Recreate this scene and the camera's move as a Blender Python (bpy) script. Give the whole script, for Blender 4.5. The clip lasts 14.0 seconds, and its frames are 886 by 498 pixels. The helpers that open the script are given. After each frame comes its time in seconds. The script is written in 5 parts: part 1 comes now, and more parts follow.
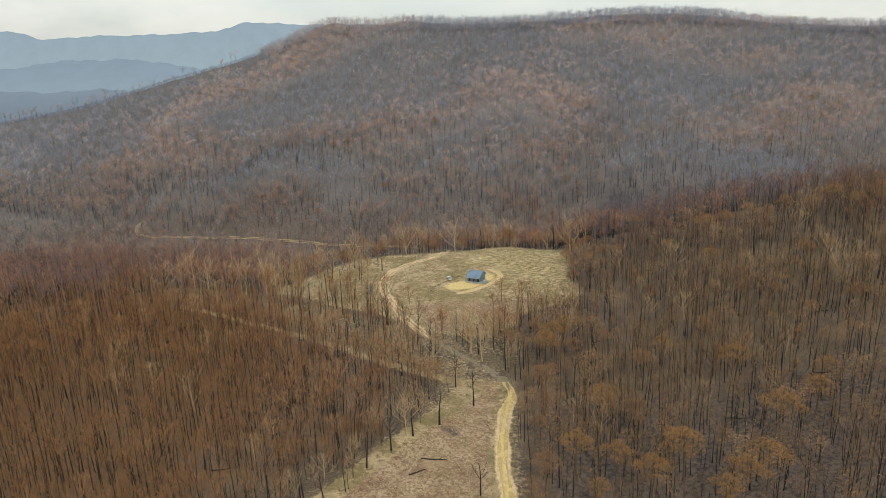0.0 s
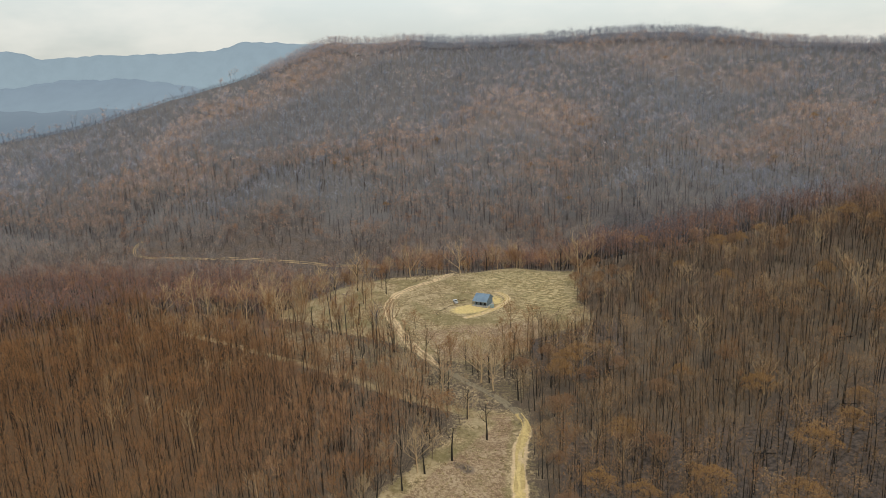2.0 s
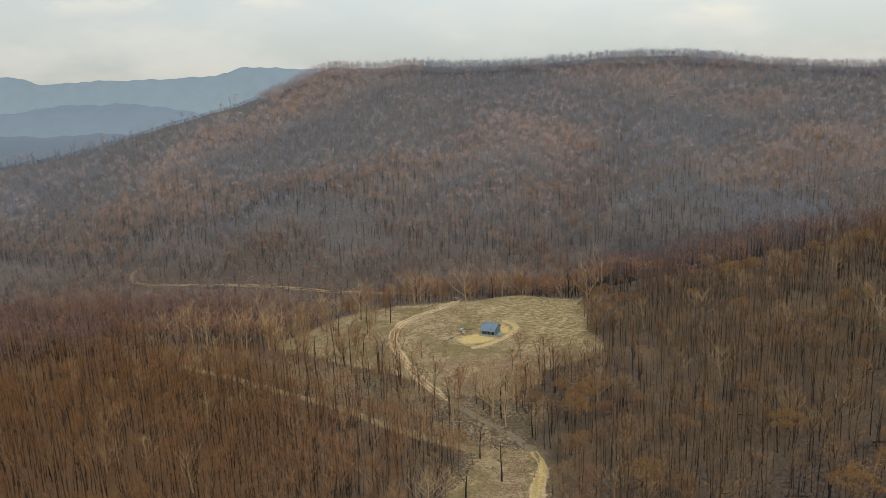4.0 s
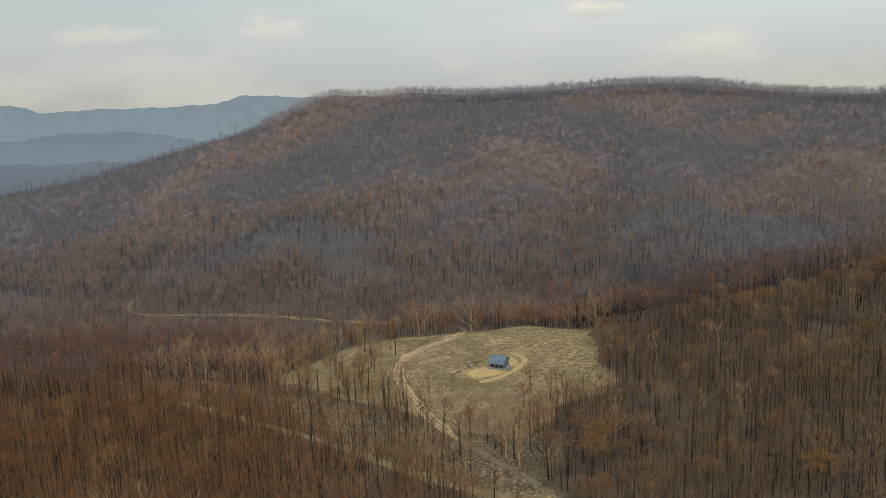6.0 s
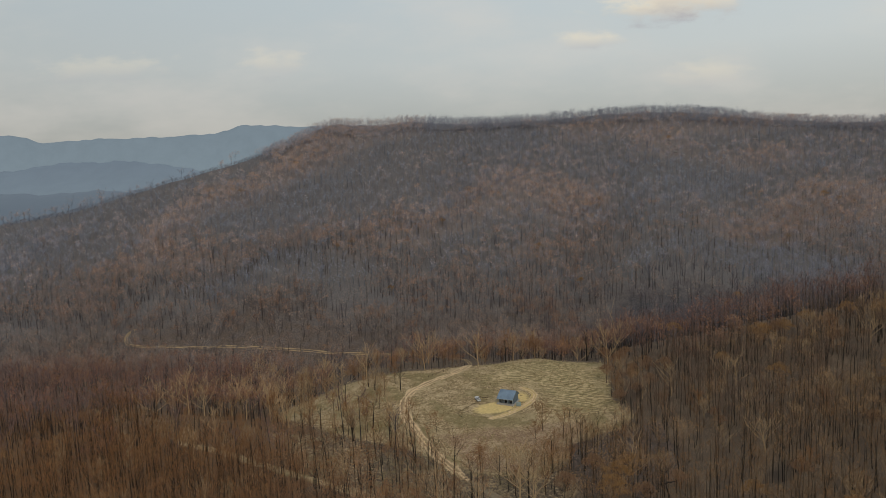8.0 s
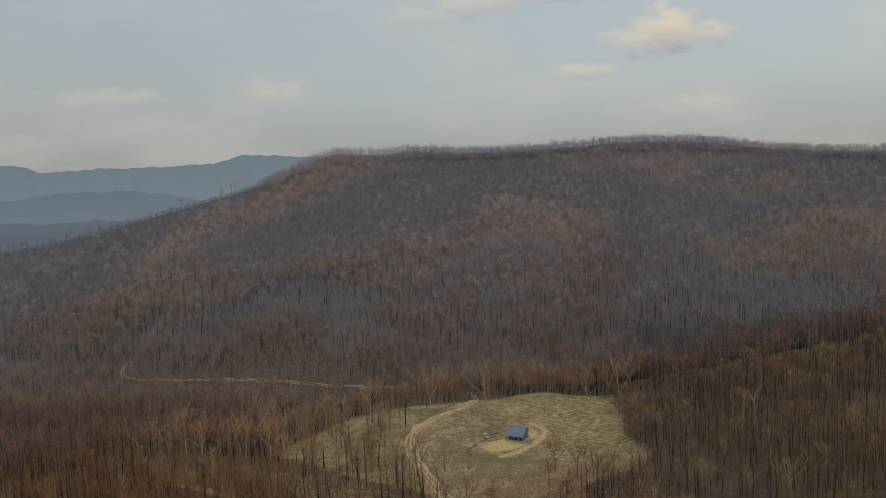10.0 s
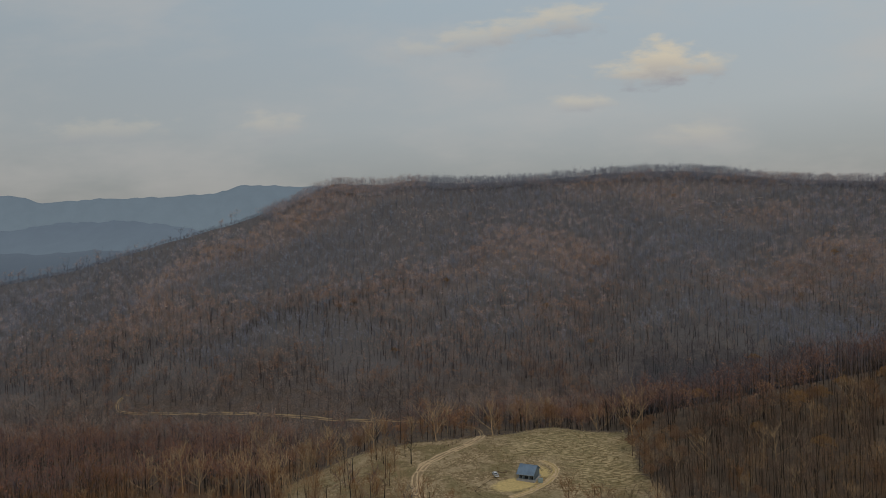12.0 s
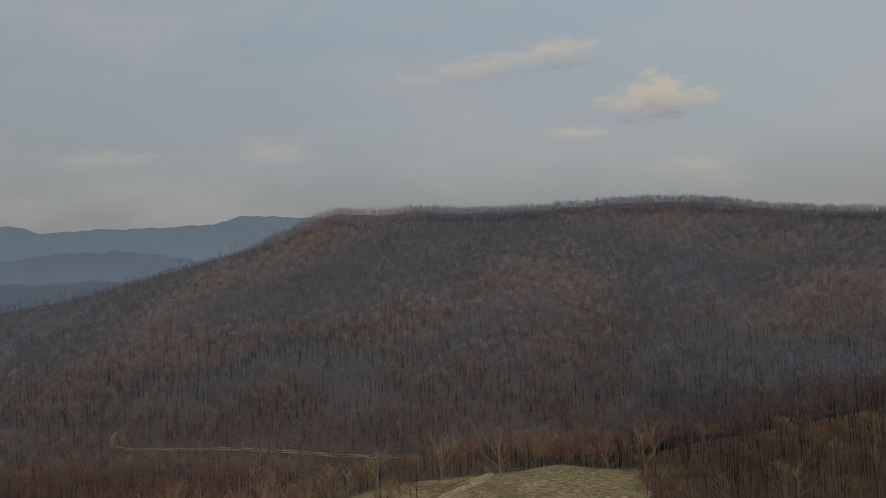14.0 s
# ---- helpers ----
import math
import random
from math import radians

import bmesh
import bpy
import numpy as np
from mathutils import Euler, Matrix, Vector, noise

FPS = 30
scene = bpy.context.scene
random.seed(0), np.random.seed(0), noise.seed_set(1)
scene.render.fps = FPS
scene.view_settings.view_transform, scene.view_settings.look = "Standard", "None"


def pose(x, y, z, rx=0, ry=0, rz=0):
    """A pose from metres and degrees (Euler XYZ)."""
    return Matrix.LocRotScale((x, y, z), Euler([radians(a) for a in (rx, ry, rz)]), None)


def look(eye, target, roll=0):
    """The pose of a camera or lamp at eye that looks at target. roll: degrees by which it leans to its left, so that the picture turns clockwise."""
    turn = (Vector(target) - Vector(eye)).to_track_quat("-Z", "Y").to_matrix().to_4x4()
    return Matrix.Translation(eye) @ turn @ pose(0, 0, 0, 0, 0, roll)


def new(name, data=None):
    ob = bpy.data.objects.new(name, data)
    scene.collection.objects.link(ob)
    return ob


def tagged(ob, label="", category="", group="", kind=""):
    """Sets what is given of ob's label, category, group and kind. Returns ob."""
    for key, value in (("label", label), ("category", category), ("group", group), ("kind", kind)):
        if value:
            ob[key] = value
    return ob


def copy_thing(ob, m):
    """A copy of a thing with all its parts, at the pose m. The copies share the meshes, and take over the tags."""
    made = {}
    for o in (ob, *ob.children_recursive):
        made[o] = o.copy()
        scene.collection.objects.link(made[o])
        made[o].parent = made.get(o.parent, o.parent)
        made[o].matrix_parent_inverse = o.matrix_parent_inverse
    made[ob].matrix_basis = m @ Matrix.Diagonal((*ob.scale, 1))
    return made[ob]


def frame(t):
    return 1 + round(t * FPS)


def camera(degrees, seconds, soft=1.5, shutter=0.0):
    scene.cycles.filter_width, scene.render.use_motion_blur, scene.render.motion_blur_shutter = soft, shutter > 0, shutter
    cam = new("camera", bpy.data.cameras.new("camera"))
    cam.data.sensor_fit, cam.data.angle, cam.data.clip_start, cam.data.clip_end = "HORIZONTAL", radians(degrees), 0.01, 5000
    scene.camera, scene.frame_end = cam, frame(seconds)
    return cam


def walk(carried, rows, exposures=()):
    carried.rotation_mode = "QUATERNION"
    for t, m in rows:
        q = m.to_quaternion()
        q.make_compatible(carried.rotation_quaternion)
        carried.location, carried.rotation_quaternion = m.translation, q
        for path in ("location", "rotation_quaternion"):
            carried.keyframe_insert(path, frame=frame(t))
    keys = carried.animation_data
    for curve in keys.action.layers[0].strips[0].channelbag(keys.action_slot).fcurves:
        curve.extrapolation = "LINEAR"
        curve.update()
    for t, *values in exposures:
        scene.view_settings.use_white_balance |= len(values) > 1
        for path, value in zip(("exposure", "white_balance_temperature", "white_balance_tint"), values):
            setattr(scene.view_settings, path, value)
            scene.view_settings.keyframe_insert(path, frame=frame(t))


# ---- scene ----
# The camera flies level at about 108 m, ahead and to its left, while its gimbal tips up from 15 degrees below the horizon.
cam = camera(67.0, 14.0, soft=0.65)
EYE, TILT, LEAN = 107.95, -15.0, 2.2


def flight(t):
    u = t / 14.0
    place = (-28.68 * u + 1.41 * u * u, 62.29 * u - 5.51 * u * u, 21.04 * u - 5.0 * u * u)
    yaw = -1.19 * u - 0.016 * u * u
    pitch = 7.963 * u + 18.125 * u ** 2 - 16.12 * u ** 3 + 5.793 * u ** 4
    roll = -1.759 * u + 0.848 * u * u
    return pose(2.16, -1.92, EYE, TILT, LEAN, 0) @ pose(*place, 90 + pitch, 0, yaw) @ pose(0, 0, 0, 0, 0, roll)


walk(cam, [(0.5 * k, flight(0.5 * k)) for k in range(29)],
     exposures=[(0, -0.14, 6400, 8.5), (3, -0.36, 6430, 9.5), (6.5, -0.76, 6480, 11), (8, -0.92, 6450, 11.5), (11, -1.28, 6300, 12.5), (14, -1.58, 6200, 13)])

# ---- world and sun: a bright hazy sky with a few clouds ----
world = bpy.data.worlds.new("world")
scene.world = world
world.use_nodes = True
wt = world.node_tree
wt.nodes.clear()
SUN_UP, SUN_TURN = 42.0, 168.0


def wnode(kind, **values):
    n = wt.nodes.new(kind)
    for k, v in values.items():
        n.inputs[k].default_value = v
    return n


def wmath(how, a, b=None, c=None):
    n = wt.nodes.new("ShaderNodeMath")
    n.operation = how
    for socket, v in zip(n.inputs, (a, b, c)):
        if isinstance(v, (int, float)):
            socket.default_value = v
        elif v is not None:
            wt.links.new(v, socket)
    return n.outputs[0]


def wmix(fac, a, b):
    n = wt.nodes.new("ShaderNodeMix")
    n.data_type = "RGBA"
    for socket, v in ((n.inputs[0], fac), (n.inputs[6], a), (n.inputs[7], b)):
        if isinstance(v, (int, float)):
            socket.default_value = v
        elif isinstance(v, tuple):
            socket.default_value = (*v, 1)
        else:
            wt.links.new(v, socket)
    return n.outputs[2]


sky = wt.nodes.new("ShaderNodeTexSky")
sky.sky_type, sky.sun_disc = "NISHITA", False
sky.sun_elevation, sky.sun_rotation = radians(SUN_UP), radians(SUN_TURN)
sky.air_density, sky.dust_density, sky.ozone_density = 1.2, 2.0, 1.0
way = wt.nodes.new("ShaderNodeTexCoord")
axes = wt.nodes.new("ShaderNodeSeparateXYZ")
wt.links.new(way.outputs["Generated"], axes.inputs[0])
ahead = wmath("MAXIMUM", axes.outputs[1], 0.05)
side, rise = wmath("DIVIDE", axes.outputs[0], ahead), wmath("DIVIDE", axes.outputs[2], ahead)
haze = wt.nodes.new("ShaderNodeValToRGB")
HAZE = [(0.0, (6.3, 6.4, 6.0)), (0.05, (7.9, 8.1, 7.5)), (0.15, (10.5, 11.2, 10.8)), (0.40, (10.4, 12.7, 13.7)), (1.0, (6.2, 7.0, 7.9))]
while len(haze.color_ramp.elements) < len(HAZE):
    haze.color_ramp.elements.new(0.5)
for e, (at, col) in zip(haze.color_ramp.elements, HAZE):
    e.position, e.color = at, (*col, 1)
wt.links.new(axes.outputs[2], haze.inputs[0])
air = wmix(0.15, haze.outputs[0], sky.outputs[0])
# The haze is brighter towards one side.
glow = wt.nodes.new("ShaderNodeVectorMath")
glow.operation = "SCALE"
wt.links.new(air, glow.inputs[0])
wt.links.new(wmath("MULTIPLY_ADD", axes.outputs[0], 0.2, 1.0), glow.inputs[3])
air = glow.outputs[0]
# Broad thin veils, then the separate clouds.
flat = wt.nodes.new("ShaderNodeCombineXYZ")
wt.links.new(side, flat.inputs[0])
wt.links.new(wmath("MULTIPLY", rise, 2.6), flat.inputs[1])
veil = wnode("ShaderNodeTexNoise", Scale=2.6, Detail=5.0, Roughness=0.55)
wt.links.new(flat.outputs[0], veil.inputs["Vector"])
curl = wnode("ShaderNodeTexNoise", Scale=24.0, Detail=6.0, Roughness=0.55)
wt.links.new(flat.outputs[0], curl.inputs["Vector"])
soft = wt.nodes.new("ShaderNodeMapRange")
soft.interpolation_type = "SMOOTHSTEP"
soft.inputs[1].default_value, soft.inputs[2].default_value = 0.42, 0.68
wt.links.new(veil.outputs["Fac"], soft.inputs[0])
air = wmix(wmath("MULTIPLY", soft.outputs[0], 0.4), air, (12.6, 11.9, 10.7))
# side, rise, half width, half height, strength
CLOUDS = [(0.342, 0.214, 0.078, 0.022, 0.85), (0.362, 0.230, 0.050, 0.030, 0.95), (0.418, 0.222, 0.045, 0.018, 0.4), (0.085, 0.276, 0.065, 0.020, 0.45), (0.14, 0.288, 0.055, 0.020, 0.45), (0.215, 0.298, 0.052, 0.024, 0.6), (0.0, 0.262, 0.05, 0.014, 0.25), (0.232, 0.173, 0.040, 0.012, 0.5),
          (-0.469, 0.165, 0.085, 0.018, 0.25), (-0.229, 0.162, 0.04, 0.02, 0.3), (0.407, 0.118, 0.05, 0.022, 0.3)]
wobble = wmath("MULTIPLY_ADD", curl.outputs["Fac"], 2.6, -1.3)
for cx, cz, w, h, much in CLOUDS:
    dx = wmath("DIVIDE", wmath("SUBTRACT", side, cx), w)
    dz = wmath("DIVIDE", wmath("SUBTRACT", rise, cz), h)
    far = wmath("SQRT", wmath("ADD", wmath("MULTIPLY", dx, dx), wmath("MULTIPLY", dz, dz)))
    edge = wt.nodes.new("ShaderNodeMapRange")
    edge.interpolation_type = "SMOOTHSTEP"
    edge.inputs[1].default_value, edge.inputs[2].default_value, edge.inputs[3].default_value, edge.inputs[4].default_value = 0.2, 1.4, much, 0.0
    wt.links.new(wmath("ADD", far, wobble), edge.inputs[0])
    # sunlit tops, greyer undersides
    lit = wt.nodes.new("ShaderNodeMapRange")
    lit.inputs[1].default_value, lit.inputs[2].default_value = -0.9, 0.3
    wt.links.new(dz, lit.inputs[0])
    air = wmix(edge.outputs[0], air, wmix(lit.outputs[0], (8.4, 8.5, 8.7), (15.5, 13.8, 10.4)))
back = wnode("ShaderNodeBackground", Strength=0.1)
wout = wt.nodes.new("ShaderNodeOutputWorld")
wt.links.new(air, back.inputs[0])
wt.links.new(back.outputs[0], wout.inputs[0])

sun_data = bpy.data.lights.new("sun", "SUN")
sun_data.energy, sun_data.angle, sun_data.color = 2.1, radians(10), (1.0, 0.91, 0.78)
sun = new("sun", sun_data)
up = Vector((math.sin(radians(SUN_TURN)) * math.cos(radians(SUN_UP)), math.cos(radians(SUN_TURN)) * math.cos(radians(SUN_UP)), math.sin(radians(SUN_UP))))
sun.matrix_world = look((0, 0, 500), Vector((0, 0, 500)) - up)

# ---- the lie of the land: heights in metres over the shed's pad ----
def step(a):
    a = np.clip(a, 0.0, 1.0)
    return a * a * (3 - 2 * a)


def off_line(x, y, line):
    """Metres from a line of the plan."""
    x, y = np.asarray(x, float), np.asarray(y, float)
    away = np.full(x.shape, 1e9)
    for (ax, ay), (bx, by) in zip(line, line[1:]):
        u = np.clip(((x - ax) * (bx - ax) + (y - ay) * (by - ay)) / ((bx - ax) ** 2 + (by - ay) ** 2), 0, 1)
        away = np.minimum(away, np.hypot(x - ax - u * (bx - ax), y - ay - u * (by - ay)))
    return away


CREST_X = (-3000, -1200, -820, -620, -460, -340, -250, -190, -150, -120, -60, 0, 120, 240, 340, 430, 520, 700, 3000)
CREST_Z = (-50, -8, 20, 37, 63, 96, 120, 143, 167, 175, 163, 156, 158, 165, 163, 151, 143, 141, 135)


# Ridges that run down the hillside.
SPUR = [(-175, 664), (-113, 690), (-59, 719), (-13, 740), (60, 785)]
NOSE = [(150, 690), (240, 735), (330, 770), (440, 790)]
# Brown crowns the fire spared (plus); bare stems and the painted shade of folds (minus): x, y, half width, half depth,
# how much.
BURN_SHADE = [(-70, 898, 48, 15, 1.2), (-131, 874, 48, 20, 1.2), (-183, 847, 46, 22, 1.0), (-236, 806, 48, 22, 0.9), (-290, 806, 40, 18, 0.7), (85, 800, 60, 20, 0.8), (60, 774, 55, 15, 0.7),
        (273, 874, 30, 20, 0.9), (183, 908, 40, 12, 0.8), (380, 848, 55, 15, 0.8), (424, 757, 70, 22, 1.2), (322, 724, 65, 15, 0.9), (70, 710, 36, 14, 0.7), (153, 768, 36, 24, 0.9), (-113, 692, 40, 9, 0.9), (-59, 720, 45, 9, 0.9), (-10, 742, 45, 11, 0.9),
        (-305, 768, 50, 22, 0.5), (-314, 715, 75, 22, 0.5), (400, 905, 200, 9, 0.7), (120, 690, 40, 15, 0.5), (-240, 700, 60, 18, 0.4),
        (51, 893, 95, 16, -1.2), (-76, 859, 50, 15, -1.0), (-149, 790, 58, 28, -1.0), (-212, 756, 55, 22, -0.9), (290, 797, 62, 28, -1.1), (431, 868, 70, 11, -1.0), (280, 674, 65, 24, -1.0), (331, 646, 85, 28, -1.0), (207, 597, 85, 30, -1.0),
        (209, 750, 42, 20, -0.8), (26, 724, 34, 13, -0.8), (179, 660, 50, 18, -0.6), (48, 673, 50, 18, -0.6), (-211, 648, 42, 12, -1.2), (-150, 658, 42, 12, -1.2), (-106, 674, 38, 9, -1.0), (-430, 860, 150, 40, -0.7), (-420, 745, 60, 22, -0.6)]


def burn_shade(x, y):
    f = np.zeros(np.shape(x)) - 0.05
    for bx, by, w, d, much in BURN_SHADE:
        f = f + much * np.exp(-((x - bx) / w) ** 2 - ((y - by) / d) ** 2)
    return f


def crest_y(x):
    return 915 + 35 * np.sin(x / 160 + 0.6) + 12 * np.sin(x / 53)


def land(x, y):
    x, y = np.asarray(x, float), np.asarray(y, float)
    z = 3.0 * step((300 - y) / 150)
    z = z + 9 * np.exp(-((x + 105) / 75) ** 2 - ((y - 215) / 60) ** 2)
    z = z - 21 * step((-x - 30) / 90) * step((y - 278) / 118)
    # a low knoll beside the clearing
    z = z + 9 * np.exp(-((x + 142) / 36) ** 2 - ((y - 326) / 28) ** 2)
    z = z + 38 * step((x - 45) / 185) * np.exp(-(np.maximum(y - 310, 0) / 155) ** 2)
    z = z - 47 * step((y - 372) / 215) * (1 - 0.35 * step((-x - 60) / 150))
    # a bank drops from the clearing's far edge into the valley
    brink = y - np.interp(x, (-130, -100, -76, -60, -44, -26, -1, 16, 34, 41, 53, 72, 90), (400, 380, 396, 394, 389, 389, 395, 400, 415, 418, 400, 390, 400))
    z = z - 7 * (step(brink / 16) - step((brink - 30) / 90)) * step((95 - x) / 30) * step((x + 150) / 40)
    yc = crest_y(x)
    peak = (np.interp(x - 14, CREST_X, CREST_Z) + np.interp(x + 14, CREST_X, CREST_Z)) / 2
    u = np.clip((y - 560) / (yc - 560), 0, 1)
    rise = u ** 1.25
    z = z + (peak + 47) * rise
    fold = np.sin(np.pi * u) * step((y - 560) / 60)
    z = z + fold * (9 * np.sin(x / 62 + y / 140) + 5 * np.sin(x / 27 - y / 90 + 1.3))
    z = z + 15 * np.exp(-(off_line(x, y, SPUR) / 30) ** 2) + 9 * np.exp(-(off_line(x, y, NOSE) / 34) ** 2)
    z = z + 0.017 * (y - 335) - 0.021 * (np.clip(x, -900, 900) - 16)
    gone = step((y - yc - 120) / 600)
    z = z * (1 - gone) + (-62 + 4 * np.sin(x / 240) * np.sin(y / 310)) * gone
    z = z + 0.5 * np.sin(x / 9.0 + 0.4 * np.sin(y / 13)) * np.sin(y / 11.0) * step(np.abs(x - 10) / 60 - 0.5)
    return z


CLEARING = [(-26, 385), (-1, 392), (16, 397), (33, 412), (41, 415), (53, 396), (72, 385), (67, 352), (63, 333), (66, 308), (51, 293), (33, 276), (16, 258), (-4, 262), (-28, 284), (-62, 303), (-94, 340), (-100, 374), (-76, 392), (-60, 390), (-44, 385)]
APRON = [(-46, 125), (-32, 150), (-19, 170), (-6, 190), (4, 215), (20, 216), (20, 196), (17, 170), (17, 120)]
ROAD = [(14, 110), (15, 150), (15, 170), (18, 193), (22, 206), (20, 215), (14, 227), (4, 240), (-8, 257), (-17, 275), (-22, 289), (-28, 306), (-33, 326), (-33, 341), (-30, 353), (-21, 365), (-9, 378), (-1, 392), (3, 412), (3, 440)]
FAR_ROAD = [(-288, 622), (-291, 617), (-291, 610), (-288, 603), (-282, 600), (-248, 596), (-200, 590), (-150, 590), (-112, 594), (-88, 591), (-56, 574), (-30, 558), (-10, 536), (0, 505), (4, 475), (3, 440)]
TRACK = [(-128, 299), (-116, 292), (-99, 281), (-84, 269), (-70, 258), (-55.5, 250.5), (-44, 243), (-31, 233), (-18, 225), (-2, 217), (16, 212)]
SPUR_TRACK = [(-34, 148), (-19, 170), (-6, 189), (8, 208)]


def inside(x, y, ring):
    """Metres inside the ring (outside: minus)."""
    x, y = np.asarray(x, float), np.asarray(y, float)
    away, odd = np.full(x.shape, 1e9), np.zeros(x.shape, bool)
    for (ax, ay), (bx, by) in zip(ring, ring[1:] + ring[:1]):
        u = np.clip(((x - ax) * (bx - ax) + (y - ay) * (by - ay)) / ((bx - ax) ** 2 + (by - ay) ** 2), 0, 1)
        away = np.minimum(away, np.hypot(x - ax - u * (bx - ax), y - ay - u * (by - ay)))
        if by != ay:
            odd ^= ((ay > y) != (by > y)) & (x < (bx - ax) * (y - ay) / (by - ay) + ax)
    return np.where(odd, away, -away)


def bare(x, y):
    return np.maximum(inside(x, y, CLEARING), inside(x, y, APRON))


def hollow(x, y):
    """The hollow behind the right-hand rise, where ground and trees are darker and bluer: 0 to 1."""
    return step((x - 60) / 110) * step((y - 330) / 130) * (1 - step((y - 560) / 160)) * 0.85
# ---- end of land ----


# ---- materials ----
def material(name, rough=0.9, metal=0.0):
    m = bpy.data.materials.new(name)
    m.use_nodes = True
    t = m.node_tree
    b = t.nodes["Principled BSDF"]
    b.inputs["Roughness"].default_value, b.inputs["Metallic"].default_value = rough, metal
    b.inputs["Specular IOR Level"].default_value = 0.2
    return m, t, b


def node(t, kind, **values):
    n = t.nodes.new(kind)
    for k, v in values.items():
        n.inputs[k].default_value = v
    return n


def noise_of(t, scale, detail=4.0, where="Object", rough=0.6):
    c = t.nodes.new("ShaderNodeTexCoord")
    n = node(t, "ShaderNodeTexNoise", Scale=scale, Detail=detail, Roughness=rough)
    t.links.new(c.outputs[where], n.inputs["Vector"])
    return n.outputs["Fac"]


def ramp_of(t, fac, *stops):
    r = t.nodes.new("ShaderNodeValToRGB")
    while len(r.color_ramp.elements) < len(stops):
        r.color_ramp.elements.new(0.5)
    for e, (at, col) in zip(r.color_ramp.elements, stops):
        e.position, e.color = at, (*col, 1) if len(col) == 3 else col
    t.links.new(fac, r.inputs["Fac"])
    return r.outputs["Color"]


def mix_of(t, fac, a, b, how="MIX"):
    n = t.nodes.new("ShaderNodeMix")
    n.data_type, n.blend_type = "RGBA", how
    for socket, v in ((n.inputs[0], fac), (n.inputs[6], a), (n.inputs[7], b)):
        if isinstance(v, (int, float)):
            socket.default_value = v
        elif isinstance(v, tuple):
            socket.default_value = (*v, 1)
        else:
            t.links.new(v, socket)
    return n.outputs[2]


def bump_of(t, b, height, strength=0.4, far=0.1):
    n = node(t, "ShaderNodeBump", Strength=strength, Distance=far)
    t.links.new(height, n.inputs["Height"])
    t.links.new(n.outputs[0], b.inputs["Normal"])


def grained(name, low, high, scale=3.0, rough=0.9, metal=0.0, broad=None, bump=0.2):
    """A surface of two tones in fine grain, with a broad stain over it."""
    m, t, b = material(name, rough, metal)
    fine = noise_of(t, scale, 6)
    col = ramp_of(t, fine, (0.3, low), (0.7, high))
    wide = noise_of(t, broad or scale / 8, 3)
    col = mix_of(t, ramp_of(t, wide, (0.35, (0, 0, 0)), (0.7, (0.5, 0.5, 0.5))), col, tuple(0.6 * v for v in low))
    t.links.new(col, b.inputs["Base Color"])
    bump_of(t, b, fine, bump, 0.05)
    return m


def stand(name, tones, patch_tones, patch_scale=0.018, rough=0.9, much=0.45, own_range=0.45):
    """Leaves, twigs or bark of a whole stand: each tree and each piece of it has a tone of its own, drifting from patch to patch."""
    m, t, b = material(name, rough)
    g = t.nodes.new("ShaderNodeNewGeometry")
    tree = t.nodes.new("ShaderNodeAttribute")
    tree.attribute_name = "tree_tone"
    blend = node(t, "ShaderNodeMath")
    blend.operation = "MULTIPLY_ADD"
    t.links.new(g.outputs["Random Per Island"], blend.inputs[0])
    blend.inputs[1].default_value = own_range
    t.links.new(tree.outputs["Fac"], blend.inputs[2])
    own = ramp_of(t, blend.outputs[0], *[(k / max(1, len(tones) - 1), c) for k, c in enumerate(tones)])
    patch = ramp_of(t, noise_of(t, patch_scale, 4), *[(0.32 + 0.36 * k / (len(patch_tones) - 1), c) for k, c in enumerate(patch_tones)])
    t.links.new(mix_of(t, much, own, patch), b.inputs["Base Color"])
    return m


CHAR = stand("charred_bark", [(0.014, 0.012, 0.01), (0.027, 0.022, 0.017), (0.054, 0.041, 0.03)], [(0.018, 0.015, 0.013), (0.041, 0.032, 0.024)])
BROWN_BARK = stand("brown_bark", [(0.05, 0.036, 0.027), (0.13, 0.085, 0.055), (0.26, 0.18, 0.11)], [(0.08, 0.055, 0.04), (0.16, 0.11, 0.07)])
TWIG = stand("scorched_twigs", [(0.124, 0.062, 0.029), (0.25, 0.129, 0.057), (0.459, 0.272, 0.129)], [(0.17, 0.088, 0.04), (0.299, 0.144, 0.055)], much=0.42)
LEAF = stand("scorched_leaves", [(0.153, 0.069, 0.027), (0.259, 0.119, 0.046), (0.383, 0.197, 0.081)], [(0.202, 0.093, 0.036), (0.307, 0.136, 0.048), (0.259, 0.139, 0.055)])
DULL_TWIG = stand("burnt_twigs", [(0.095, 0.059, 0.035), (0.208, 0.132, 0.073), (0.425, 0.287, 0.162)], [(0.139, 0.094, 0.055), (0.258, 0.156, 0.08)], much=0.4)
DULL_LEAF = stand("dull_brown_leaves", [(0.145, 0.074, 0.035), (0.269, 0.143, 0.064), (0.452, 0.253, 0.106)], [(0.176, 0.101, 0.05), (0.364, 0.167, 0.064), (0.313, 0.184, 0.077)])
VALLEY_BARK = stand("valley_bark", [(0.018, 0.016, 0.016), (0.034, 0.029, 0.028), (0.079, 0.063, 0.054)], [(0.022, 0.02, 0.021), (0.056, 0.045, 0.041)])
VALLEY_TWIG = stand("valley_twigs", [(0.109, 0.073, 0.064), (0.203, 0.133, 0.112), (0.381, 0.254, 0.197)], [(0.141, 0.097, 0.094), (0.265, 0.163, 0.131)], much=0.4, own_range=0.3)
